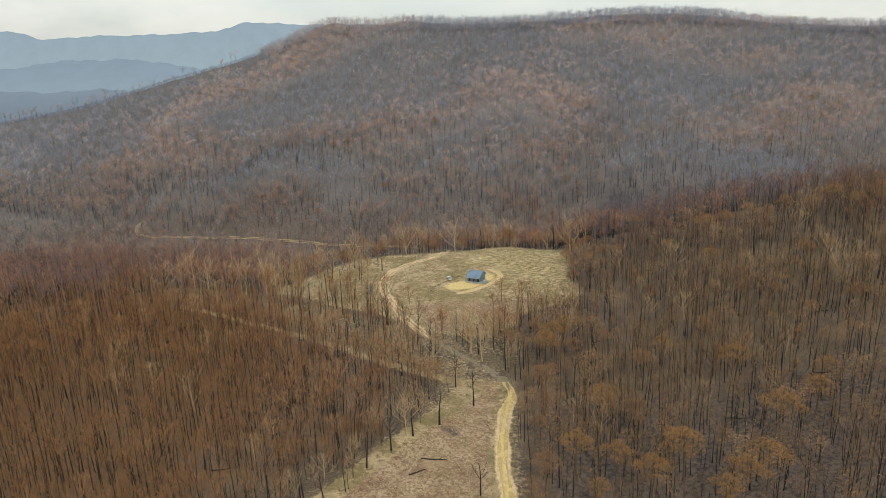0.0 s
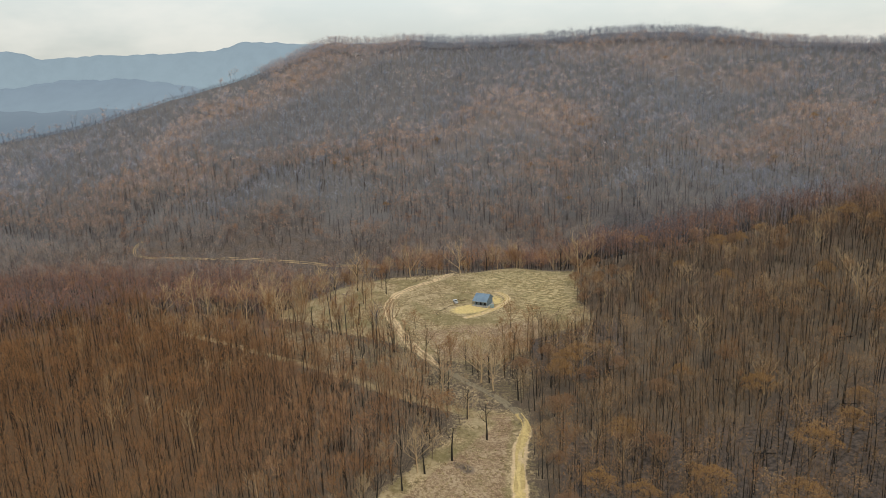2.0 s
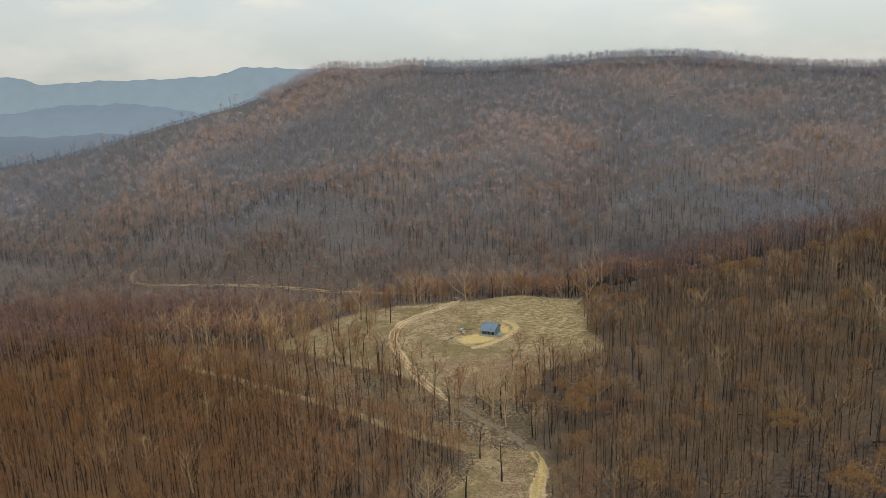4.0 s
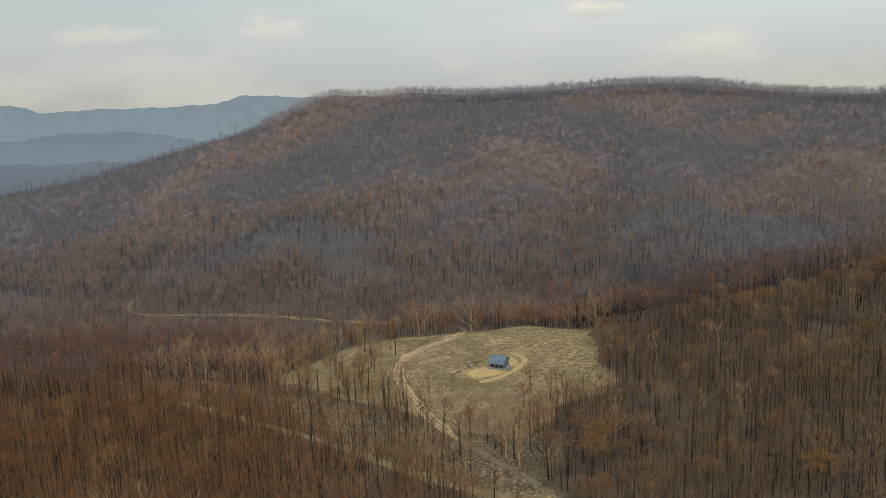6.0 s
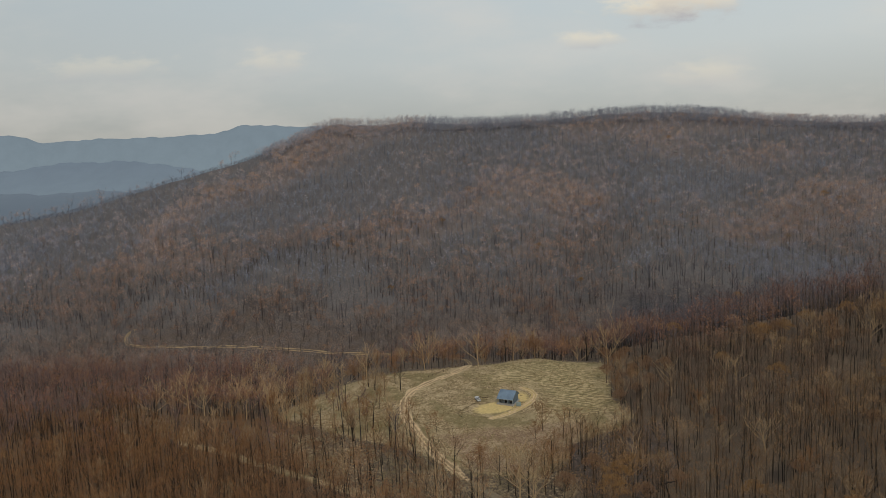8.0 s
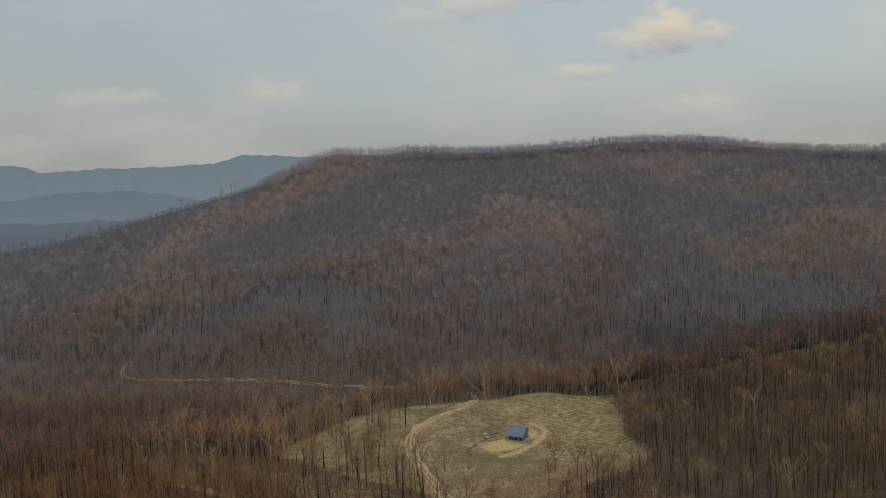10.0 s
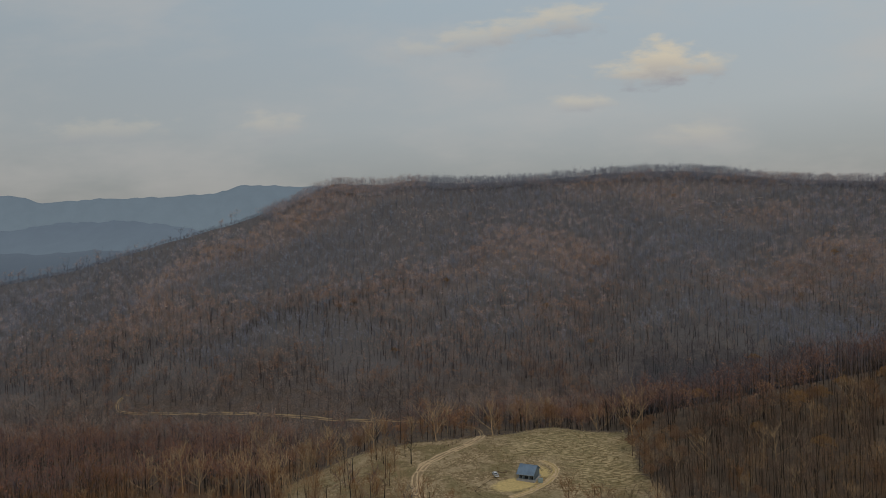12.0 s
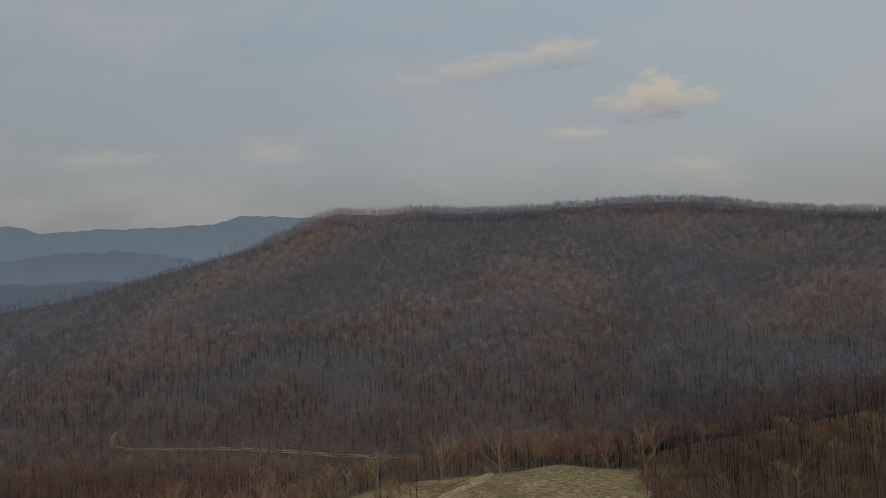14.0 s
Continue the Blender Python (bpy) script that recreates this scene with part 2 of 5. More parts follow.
VALLEY_LEAF = stand("valley_leaves", [(0.155, 0.074, 0.052), (0.271, 0.126, 0.082), (0.446, 0.221, 0.13)], [(0.188, 0.102, 0.082), (0.38, 0.155, 0.086), (0.271, 0.144, 0.1)], much=0.4, own_range=0.3)
# Foothill tones: valley colours lightened and greyed, a middle step of painted haze.
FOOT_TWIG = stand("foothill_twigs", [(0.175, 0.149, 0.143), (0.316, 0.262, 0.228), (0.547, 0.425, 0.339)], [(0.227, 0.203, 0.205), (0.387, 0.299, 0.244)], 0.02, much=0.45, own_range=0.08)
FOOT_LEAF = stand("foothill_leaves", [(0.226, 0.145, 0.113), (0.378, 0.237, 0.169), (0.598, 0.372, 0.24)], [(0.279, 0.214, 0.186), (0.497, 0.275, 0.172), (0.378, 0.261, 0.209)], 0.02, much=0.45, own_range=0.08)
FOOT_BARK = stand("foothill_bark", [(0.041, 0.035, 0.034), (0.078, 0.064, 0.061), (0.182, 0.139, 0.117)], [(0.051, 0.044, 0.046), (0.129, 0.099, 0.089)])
HOLLOW_BARK = stand("hollow_bark", [(0.016, 0.016, 0.018), (0.029, 0.029, 0.033), (0.065, 0.06, 0.058)], [(0.019, 0.021, 0.025), (0.046, 0.043, 0.044)])
HOLLOW_TWIG = stand("hollow_twigs", [(0.076, 0.071, 0.082), (0.129, 0.112, 0.12), (0.251, 0.201, 0.191)], [(0.089, 0.084, 0.102), (0.172, 0.135, 0.134)], own_range=0.3)
RIM_TWIG = stand("dark_brown_twigs", [(0.1, 0.067, 0.048), (0.199, 0.13, 0.089), (0.397, 0.265, 0.168)], [(0.132, 0.092, 0.069), (0.252, 0.156, 0.099)], own_range=0.35)
PALE = stand("pale_bark", [(0.37, 0.246, 0.133), (0.581, 0.41, 0.234)], [(0.37, 0.254, 0.14), (0.528, 0.377, 0.211)])
GOLD = stand("dry_gold_leaves", [(0.19, 0.098, 0.036), (0.322, 0.175, 0.068), (0.474, 0.281, 0.12)], [(0.237, 0.127, 0.048), (0.36, 0.205, 0.08)])
RED = stand("russet_leaves", [(0.164, 0.089, 0.051), (0.253, 0.146, 0.085), (0.335, 0.221, 0.128)], [(0.205, 0.116, 0.066), (0.278, 0.171, 0.101)])
# Hill and rust crown colours are paled and blued: the haze is painted in.
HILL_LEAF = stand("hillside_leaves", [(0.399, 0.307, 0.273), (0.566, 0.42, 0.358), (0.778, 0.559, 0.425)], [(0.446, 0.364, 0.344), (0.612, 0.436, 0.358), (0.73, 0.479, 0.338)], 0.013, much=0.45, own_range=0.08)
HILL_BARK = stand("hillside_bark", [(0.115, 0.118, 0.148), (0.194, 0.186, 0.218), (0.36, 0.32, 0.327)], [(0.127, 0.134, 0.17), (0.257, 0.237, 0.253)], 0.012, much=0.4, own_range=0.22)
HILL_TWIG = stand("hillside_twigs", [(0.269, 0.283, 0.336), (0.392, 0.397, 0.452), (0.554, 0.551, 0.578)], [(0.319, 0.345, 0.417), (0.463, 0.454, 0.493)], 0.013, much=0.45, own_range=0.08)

RUST_CROWN = stand("rust_crowns", [(0.356, 0.209, 0.128), (0.551, 0.332, 0.201), (0.8, 0.557, 0.337)], [(0.441, 0.266, 0.171), (0.691, 0.41, 0.238)], 0.02, much=0.4, own_range=0.08)
WINE_CROWN = stand("wine_crowns", [(0.193, 0.094, 0.056), (0.301, 0.153, 0.09), (0.483, 0.279, 0.146)], [(0.228, 0.115, 0.071), (0.374, 0.203, 0.104)], 0.03, much=0.4)
BROWN_TWIG = stand("brown_twigs", [(0.111, 0.059, 0.034), (0.297, 0.159, 0.084), (0.681, 0.411, 0.219)], [(0.211, 0.123, 0.073), (0.384, 0.195, 0.096)], much=0.38)
DRY_CROWN = stand("dry_crowns", [(0.191, 0.107, 0.054), (0.37, 0.215, 0.103), (0.613, 0.391, 0.194)], [(0.242, 0.145, 0.075), (0.459, 0.253, 0.11), (0.421, 0.285, 0.129)], 0.03, much=0.4)
# Blue-grey for the darker slopes: haze and the shade of folds in one colour.
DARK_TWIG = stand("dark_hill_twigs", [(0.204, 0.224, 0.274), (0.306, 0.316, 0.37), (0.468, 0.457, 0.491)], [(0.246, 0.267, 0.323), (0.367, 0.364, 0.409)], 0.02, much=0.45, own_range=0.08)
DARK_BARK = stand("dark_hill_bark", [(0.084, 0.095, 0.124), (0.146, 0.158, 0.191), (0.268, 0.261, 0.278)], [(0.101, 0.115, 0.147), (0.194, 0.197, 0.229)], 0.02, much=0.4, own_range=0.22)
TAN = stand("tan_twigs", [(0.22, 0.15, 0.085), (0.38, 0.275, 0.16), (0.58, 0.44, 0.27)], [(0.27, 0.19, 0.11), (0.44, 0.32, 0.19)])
# Far flank: the blue of distance is mixed into bark and twigs.
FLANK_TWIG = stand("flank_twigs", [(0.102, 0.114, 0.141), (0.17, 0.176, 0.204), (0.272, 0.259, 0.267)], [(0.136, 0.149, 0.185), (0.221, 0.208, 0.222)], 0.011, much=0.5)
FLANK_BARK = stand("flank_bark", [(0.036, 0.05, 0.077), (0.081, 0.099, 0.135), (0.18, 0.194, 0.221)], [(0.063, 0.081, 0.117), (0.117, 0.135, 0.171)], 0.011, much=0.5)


def ground_material():
    m, t, b = material("burnt_ground", 0.95)
    grit, fine, mid, wide = noise_of(t, 3.2, 6, rough=0.75), noise_of(t, 0.8, 8, rough=0.7), noise_of(t, 0.12, 6), noise_of(t, 0.02, 4)
    grey = ramp_of(t, grit, (0.38, (0.045, 0.031, 0.022)), (0.5, (0.135, 0.095, 0.063)), (0.62, (0.31, 0.23, 0.15)))
    grey = mix_of(t, ramp_of(t, mid, (0.42, (0, 0, 0)), (0.62, (0.7, 0.7, 0.7))), grey, (0.085, 0.064, 0.048))
    rust = ramp_of(t, grit, (0.36, (0.06, 0.035, 0.02)), (0.5, (0.14, 0.08, 0.042)), (0.64, (0.26, 0.16, 0.085)))
    grass = ramp_of(t, grit, (0.38, (0.163, 0.106, 0.051)), (0.48, (0.378, 0.27, 0.141)), (0.60, (0.616, 0.461, 0.272)))
    tuft = noise_of(t, 0.95, 5, rough=0.8)
    grass = mix_of(t, ramp_of(t, tuft, (0.49, (0, 0, 0)), (0.54, (0.85, 0.85, 0.85))), grass, (0.139, 0.094, 0.045))
    grass = mix_of(t, ramp_of(t, fine, (0.51, (0, 0, 0)), (0.57, (0.85, 0.85, 0.85))), grass, (0.581, 0.431, 0.251))
    grass = mix_of(t, ramp_of(t, noise_of(t, 0.34, 6, rough=0.75), (0.49, (0, 0, 0)), (0.56, (0.7, 0.7, 0.7))), grass, (0.176, 0.124, 0.056))
    grass = mix_of(t, ramp_of(t, noise_of(t, 0.05, 5), (0.46, (0, 0, 0)), (0.56, (0.72, 0.72, 0.72))), grass, (0.198, 0.157, 0.068))
    grass = mix_of(t, ramp_of(t, noise_of(t, 0.075, 4, rough=0.7), (0.50, (0, 0, 0)), (0.60, (0.5, 0.5, 0.5))), grass, (0.51, 0.383, 0.221))
    # old mowing lines across the top of the clearing
    where = t.nodes.new("ShaderNodeTexCoord")
    turned = t.nodes.new("ShaderNodeMapping")
    turned.inputs["Rotation"].default_value, turned.inputs["Scale"].default_value = (0, 0, radians(8)), (0.3, 1.1, 0.4)
    t.links.new(where.outputs["Object"], turned.inputs[0])
    lines = node(t, "ShaderNodeTexNoise", Scale=1.0, Detail=5.0, Roughness=0.65)
    t.links.new(turned.outputs[0], lines.inputs["Vector"])
    stripes = ramp_of(t, lines.outputs["Fac"], (0.44, (0.165, 0.13, 0.055)), (0.5, (0.29, 0.235, 0.10)), (0.56, (0.64, 0.475, 0.255)))
    mown = t.nodes.new("ShaderNodeAttribute")
    mown.attribute_name = "mown"
    grass = mix_of(t, mown.outputs["Fac"], grass, stripes)
    gravel = ramp_of(t, grit, (0.34, (0.14, 0.108, 0.07)), (0.5, (0.24, 0.19, 0.122)), (0.66, (0.36, 0.285, 0.185)))
    clods = ramp_of(t, grit, (0.40, (0.15, 0.088, 0.05)), (0.5, (0.27, 0.172, 0.10)), (0.60, (0.50, 0.355, 0.22)))
    clods = mix_of(t, ramp_of(t, mid, (0.46, (0, 0, 0)), (0.6, (0.6, 0.6, 0.6))), clods, (0.50, 0.37, 0.23))
    clods = mix_of(t, ramp_of(t, tuft, (0.50, (0, 0, 0)), (0.57, (0.75, 0.75, 0.75))), clods, (0.15, 0.085, 0.045))
    sand = ramp_of(t, fine, (0.3, (0.47, 0.335, 0.132)), (0.7, (0.76, 0.565, 0.245)))
    worn = ramp_of(t, fine, (0.3, (0.45, 0.315, 0.17)), (0.7, (0.76, 0.55, 0.325)))
    # Hill ground: haze is put into these two greyed tones, growing with distance.
    haze_grey = ramp_of(t, fine, (0.40, (0.098, 0.092, 0.092)), (0.6, (0.168, 0.150, 0.142)))
    slope = ramp_of(t, fine, (0.40, (0.135, 0.114, 0.105)), (0.6, (0.225, 0.186, 0.168)))
    black = ramp_of(t, fine, (0.40, (0.06, 0.047, 0.039)), (0.6, (0.165, 0.122, 0.095)))
    hollow_ground = ramp_of(t, fine, (0.40, (0.04, 0.04, 0.045)), (0.6, (0.12, 0.11, 0.11)))
    col = grey
    for key, over, soft in (("litter", rust, 0.7), ("hazed", haze_grey, 0.5), ("slope", slope, 0.7), ("bare", grass, 0.9), ("plough", clods, 0.6), ("charred", black, 0.5), ("in_hollow", hollow_ground, 0.5), ("gravel", gravel, 0.6), ("worn", worn, 0.6), ("sand", sand, 0.6)):
        a = t.nodes.new("ShaderNodeAttribute")
        a.attribute_name = key
        add = node(t, "ShaderNodeMath")
        add.operation = "MULTIPLY_ADD"
        t.links.new(fine if key in ("sand", "worn", "bare", "gravel", "plough") else mid, add.inputs[0])
        add.inputs[1].default_value = soft
        t.links.new(a.outputs["Fac"], add.inputs[2])
        col = mix_of(t, ramp_of(t, add.outputs[0], (0.5 + soft / 2 - 0.12, (0, 0, 0)), (0.5 + soft / 2 + 0.12, (1, 1, 1))), col, over)
    t.links.new(col, b.inputs["Base Color"])
    bump_of(t, b, fine, 0.6, 0.3)
    return m


GROUND = ground_material()


# ---- building helpers ----
def mesh_of(name, verts, tris, mats, which=None):
    me = bpy.data.meshes.new(name)
    verts, tris = np.asarray(verts, np.float32), np.asarray(tris, np.int32)
    n = tris.shape[1]
    me.vertices.add(len(verts))
    me.vertices.foreach_set("co", verts.ravel())
    me.loops.add(tris.size)
    me.loops.foreach_set("vertex_index", tris.ravel())
    me.polygons.add(len(tris))
    me.polygons.foreach_set("loop_start", np.arange(0, tris.size, n, dtype=np.int32))
    for m in mats:
        me.materials.append(m)
    if which is not None:
        me.polygons.foreach_set("material_index", np.asarray(which, np.int32))
    me.update(calc_edges=True)
    return me


def part(name, bm, mat, parent, label=""):
    me = bpy.data.meshes.new(name)
    bm.to_mesh(me)
    bm.free()
    me.materials.append(mat)
    ob = new(name, me)
    ob.parent = parent
    return tagged(ob, label)


class Growth:
    """Gathers tubes and leaves of one plant."""

    def __init__(self):
        self.v, self.f, self.m, self.n = [], [], [], 0

    def tube(self, pts, radii, sides, mat):
        pts = [np.asarray(p, float) for p in pts]
        d = pts[-1] - pts[0]
        a = np.cross(d, (0.31, 0.95, 0.02) if abs(d[2]) > 0.2 * np.linalg.norm(d) else (0, 0, 1))
        a /= np.linalg.norm(a)
        b = np.cross(d, a)
        b /= np.linalg.norm(b)
        turns = [math.tau * k / sides for k in range(sides)]
        for p, r in zip(pts, radii):
            self.v += [p + r * (math.cos(w) * a + math.sin(w) * b) for w in turns]
        for s in range(len(pts) - 1):
            for k in range(sides):
                p, q = self.n + s * sides + k, self.n + s * sides + (k + 1) % sides
                self.f += [(p, q, q + sides), (p, q + sides, p + sides)]
                self.m += [mat, mat]
        self.n += len(pts) * sides

    def spike(self, a, b, r, mat):
        d = b - a
        u = np.cross(d, (0.3, 0.9, 0.1))
        u *= r / np.linalg.norm(u)
        w = np.cross(d, u)
        w *= r / np.linalg.norm(w)
        self.v += [a + u, a - 0.5 * u + 0.87 * w, a - 0.5 * u - 0.87 * w, b]
        n = self.n
        self.f += [(n, n + 1, n + 3), (n + 1, n + 2, n + 3), (n + 2, n, n + 3)]
        self.m += [mat] * 3
        self.n += 4

    def sliver(self, a, b, r, mat, turn):
        d = b - a
        u = np.cross(d, (math.cos(turn), math.sin(turn), 0.1))
        u *= r / np.linalg.norm(u)
        self.v += [a + u, a - u, b]
        self.f.append((self.n, self.n + 1, self.n + 2))
        self.m.append(mat)
        self.n += 3

    def leaf(self, at, size, rng, mat, upright=0.0):
        d = rng.normal(size=(2, 3))
        d[0, 2] += upright
        d /= np.linalg.norm(d, axis=1)[:, None]
        d[:, 2] *= 0.8
        self.v += [at + size * d[0], at - size * 0.6 * d[0] + 0.45 * size * d[1], at - size * 0.6 * d[0] - 0.45 * size * d[1]]
        self.f.append((self.n, self.n + 1, self.n + 2))
        self.m.append(mat)
        self.n += 3

    def arrays(self):
        return np.array(self.v), np.array(self.f), np.array(self.m)


def grow(seed, tall, thick, first, limbs, spread, twigs, leaves, size, sides=3, bends=3, clump=1.0, twig=0.05, upright=0.0, fan=0.7, dark=False, domes=0):
    """One tree: trunk (slot 0), limbs and twigs (slot 1), leaves (slot 2); dark: the limbs are as black as the trunk. twigs: thin ones on each limb, and as many again on the top."""
    rng = np.random.default_rng(seed)
    g = Growth()
    sway = rng.normal(0, 0.018 * tall, 2)
    spine = lambda u: np.array([sway[0] * u * u + 0.012 * tall * math.sin(5 * u + seed), sway[1] * u * u + 0.012 * tall * math.cos(4 * u + seed), tall * u])
    us = [k / bends for k in range(bends + 1)]
    g.tube([spine(u) - (0, 0, 0.4 if u == 0 else 0) for u in us], [thick * (1.15 - 0.95 * u) for u in us], sides, 0)
    tips = [spine(1.0)]
    for k in range(limbs + 1):
        u = first + (0.97 - first) * (k + rng.random()) / limbs if k < limbs else 0.8
        turn = k * 2.4 + rng.normal(0, 0.5)
        long = spread * tall * (1.25 - u) * rng.uniform(0.7, 1.3)
        out = np.array([math.cos(turn), math.sin(turn), 0])
        a = spine(u)
        if k == limbs:
            b, c = spine(0.9), spine(1.0)
            long = max(long, 0.15 * tall)
        else:
            b = a + out * long * 0.5 + (0, 0, long * rng.uniform(0.35, 0.7))
            c = b + out * long * 0.35 + (0, 0, long * rng.uniform(0.4, 0.9))
            r = thick * (1.1 - 0.9 * u) * 0.6
            if sides > 3:
                g.tube([a, b, c], [r, r * 0.7, r * 0.3], 3, 1)
            else:
                g.tube([a, c], [r, r * 0.35], 3, 0 if dark else 1)
        tips += [c, b]
        for j in range(twigs):
            s = a + (b - a) * rng.uniform(0.3, 1) if j % 2 else b + (c - b) * rng.uniform(0.0, 0.9)
            w = rng.normal(size=3) * (fan, fan, 0.3) + out * 0.25 + (0, 0, 1.0)
            e = s + w / np.linalg.norm(w) * max(1.0, long * rng.uniform(0.5, 1.0))
            if sides > 3:
                g.spike(s, e, twig, 1)
            else:
                g.sliver(s, e, twig, 1, rng.uniform(0, math.tau))
            tips.append(e if j % 2 else (s + e) / 2)
    for k in range(domes):
        # a rounded tuft of leaves at the end of a branch, thick above and open below
        w, out = k * 2.4 + rng.normal(0, 0.3), spread * tall * 0.72 * math.sqrt((k + 0.5) / domes)
        at = spine(0.8) + (out * math.cos(w), out * math.sin(w), tall * (0.16 - 0.5 * (out / tall) ** 1.3 / spread + rng.normal(0, 0.035)))
        wide = rng.uniform(0.07, 0.12) * tall
        g.tube([spine(0.5 + 0.3 * rng.random()), at], [0.05, 0.02], 3, 1)
        for j in range(leaves // domes):
            d = rng.normal(size=3)
            d[2] = abs(d[2]) - 0.25
            d /= np.linalg.norm(d)
            g.leaf(at + d * wide * (1, 1, 0.62) * rng.uniform(0.75, 1.05), size * rng.uniform(0.6, 1.4), rng, 2, upright)
    for k in range(0 if domes else leaves):
        at = tips[rng.integers(len(tips))] + rng.normal(size=3) * clump * (1, 1, 0.7)
        g.leaf(at, size * rng.uniform(0.6, 1.4), rng, 2, upright)
    return g.arrays()


def tone_of(me, values):
    a = me.attributes.new("tree_tone", "FLOAT", "POINT")
    a.data.foreach_set("value", np.asarray(values, np.float32))


def plant(name, kinds, xs, ys, rng, low=0.7, high=1.25, mats=None, lean=0.025, patch=26.0, bias=0.0, field=None, sink=0.0):
    """Many plants of some kinds in one mesh, each turned, sized and leant by chance, with its foot on the ground."""
    # The first half of the kinds are bare, the second half leafy: they keep to patches.
    half = len(kinds) // 2
    leafy = drift(xs, ys, patch, 11) + 0.5 * drift(xs, ys, patch / 3.7, 12) + rng.normal(0, 0.22, len(xs)) > bias
    if field:
        leafy = field(xs, ys) + 0.3 * drift(xs, ys, 13, 14) + rng.normal(0, 0.3, len(xs)) > bias
    pick = rng.integers(half, size=len(xs)) + half * leafy
    zs = land(xs, ys) - sink
    V, F, M, T, base = [], [], [], [], 0
    for k, (v, f, m) in enumerate(kinds):
        i = np.where(pick == k)[0]
        if not len(i):
            continue
        turn, size = rng.uniform(0, math.tau, len(i)), rng.uniform(low, high, len(i))
        tip = rng.normal(0, lean, (len(i), 2))
        c, s = np.cos(turn)[:, None], np.sin(turn)[:, None]
        girth = size[:, None]
        x = (c * v[:, 0] - s * v[:, 1]) * girth + tip[:, :1] * v[:, 2] * girth + xs[i, None]
        y = (s * v[:, 0] + c * v[:, 1]) * girth + tip[:, 1:] * v[:, 2] * girth + ys[i, None]
        z = v[:, 2] * girth + zs[i, None]
        V.append(np.stack([x, y, z], -1).reshape(-1, 3))
        F.append((f[None] + (base + np.arange(len(i)) * len(v))[:, None, None]).reshape(-1, 3))
        M.append(np.tile(m, len(i)))
        T.append(np.repeat(np.clip(np.where(rng.random(len(i)) < 0.68, rng.normal(0.14, 0.08, len(i)), rng.normal(0.46, 0.1, len(i))), 0, 0.6), len(v)))
        base += len(i) * len(v)
    me = mesh_of(name, np.concatenate(V), np.concatenate(F), mats, np.concatenate(M))
    tone_of(me, np.concatenate(T))
    return new(name, me)


def scatter(rng, x0, x1, y0, y1, gap):
    """A jittered grid of places."""
    gx, gy = np.meshgrid(np.arange(x0, x1, gap), np.arange(y0, y1, gap))
    x = gx.ravel() + rng.uniform(-0.5, 0.5, gx.size) * gap * 1.3
    y = gy.ravel() + rng.uniform(-0.5, 0.5, gx.size) * gap * 1.3
    return x, y


def drift(x, y, size, seed):
    """A smooth field from -1 to 1 over the plan."""
    p = np.random.default_rng(seed).uniform(0, math.tau, 6)
    return (np.sin(x / size + p[0] + 1.3 * np.sin(y / size / 1.4 + p[1])) + np.sin(y / size * 1.2 + p[2] + 1.1 * np.sin(x / size / 0.8 + p[3])) + np.sin((x + y) / size / 0.6 + p[4])) / 3


# ---- ground: one sheet to the horizon ----
def ticks(*runs):
    out = [runs[0][0]]
    for a, b, gap in runs:
        n = max(1, round((b - a) / gap))
        out += [a + (b - a) * (k + 1) / n for k in range(n)]
    return np.array(out)


gx = ticks((-4800, -2000, 280), (-2000, -900, 60), (-900, -280, 16), (-280, -125, 5), (-125, -60, 2.5), (-60, 76, 1.7), (76, 85, 3), (85, 300, 5), (300, 900, 16), (900, 2000, 70), (2000, 4800, 280))
gy = ticks((-2400, 0, 200), (0, 110, 15), (110, 420, 2.1), (420, 450, 2.5), (450, 640, 4), (640, 1080, 10), (1080, 2000, 60), (2000, 4900, 190))
X, Y = np.meshgrid(gx, gy)
Z = land(X, Y)
nx, ny = len(gx), len(gy)
idx = np.arange(nx * ny).reshape(ny, nx)
quads = np.stack([idx[:-1, :-1], idx[:-1, 1:], idx[1:, 1:], idx[1:, :-1]], -1).reshape(-1, 4)
me = mesh_of("ground", np.stack([X, Y, Z], -1).reshape(-1, 3), quads, [GROUND])
me.polygons.foreach_set("use_smooth", np.ones(len(quads), bool))
xf, yf = X.ravel(), Y.ravel()
RING = [(24, 353), (28, 348), (29, 342), (26, 334), (21, 327), (14, 320), (6, 315)]
cover = np.clip(0.5 + bare(xf, yf) / np.where(yf < 222, 30, 12), 0, 1) 
cover = np.where(yf < 216, np.minimum(cover, 0.74 + 0.25 * np.clip(1.5 - np.minimum(off_line(xf, yf, SPUR_TRACK), off_line(xf, yf, ROAD) - 1) / 4, 0, 1)), cover)
cover = cover * (1 - 0.26 * step((-38 - xf) / 14) * step((yf - 290) / 20))
on_bend = np.exp(-((np.clip((yf - 232) / 24, -1e3, 1e3)) ** 4))
way = off_line(xf, yf, ROAD) + 0.5 * np.sin(xf / 2.3) * np.sin(yf / 3.1)
track = np.minimum(way - 0.3 + 4 * on_bend, off_line(xf, yf, RING) + 0.3)
gravel = np.clip(0.5 - (way - 1.3) / 2.5, 0, 1) * np.clip(on_bend * 1.3, 0, 1)
pad = np.hypot((xf - 8 - 0.5 * (yf - 326)) / 1.3, yf - 327.5) - 7.0
pad = np.minimum(pad, np.hypot(xf - 22.5, (yf - 340) / 2.2) - 3.0)
worn = np.clip(0.5 - (track - 1.9) / 2.5, 0, 1)
sandy = np.clip(step((222 - yf) / 10) + 0.85 * np.exp(-((yf - 290) / 13) ** 2), 0, 1)
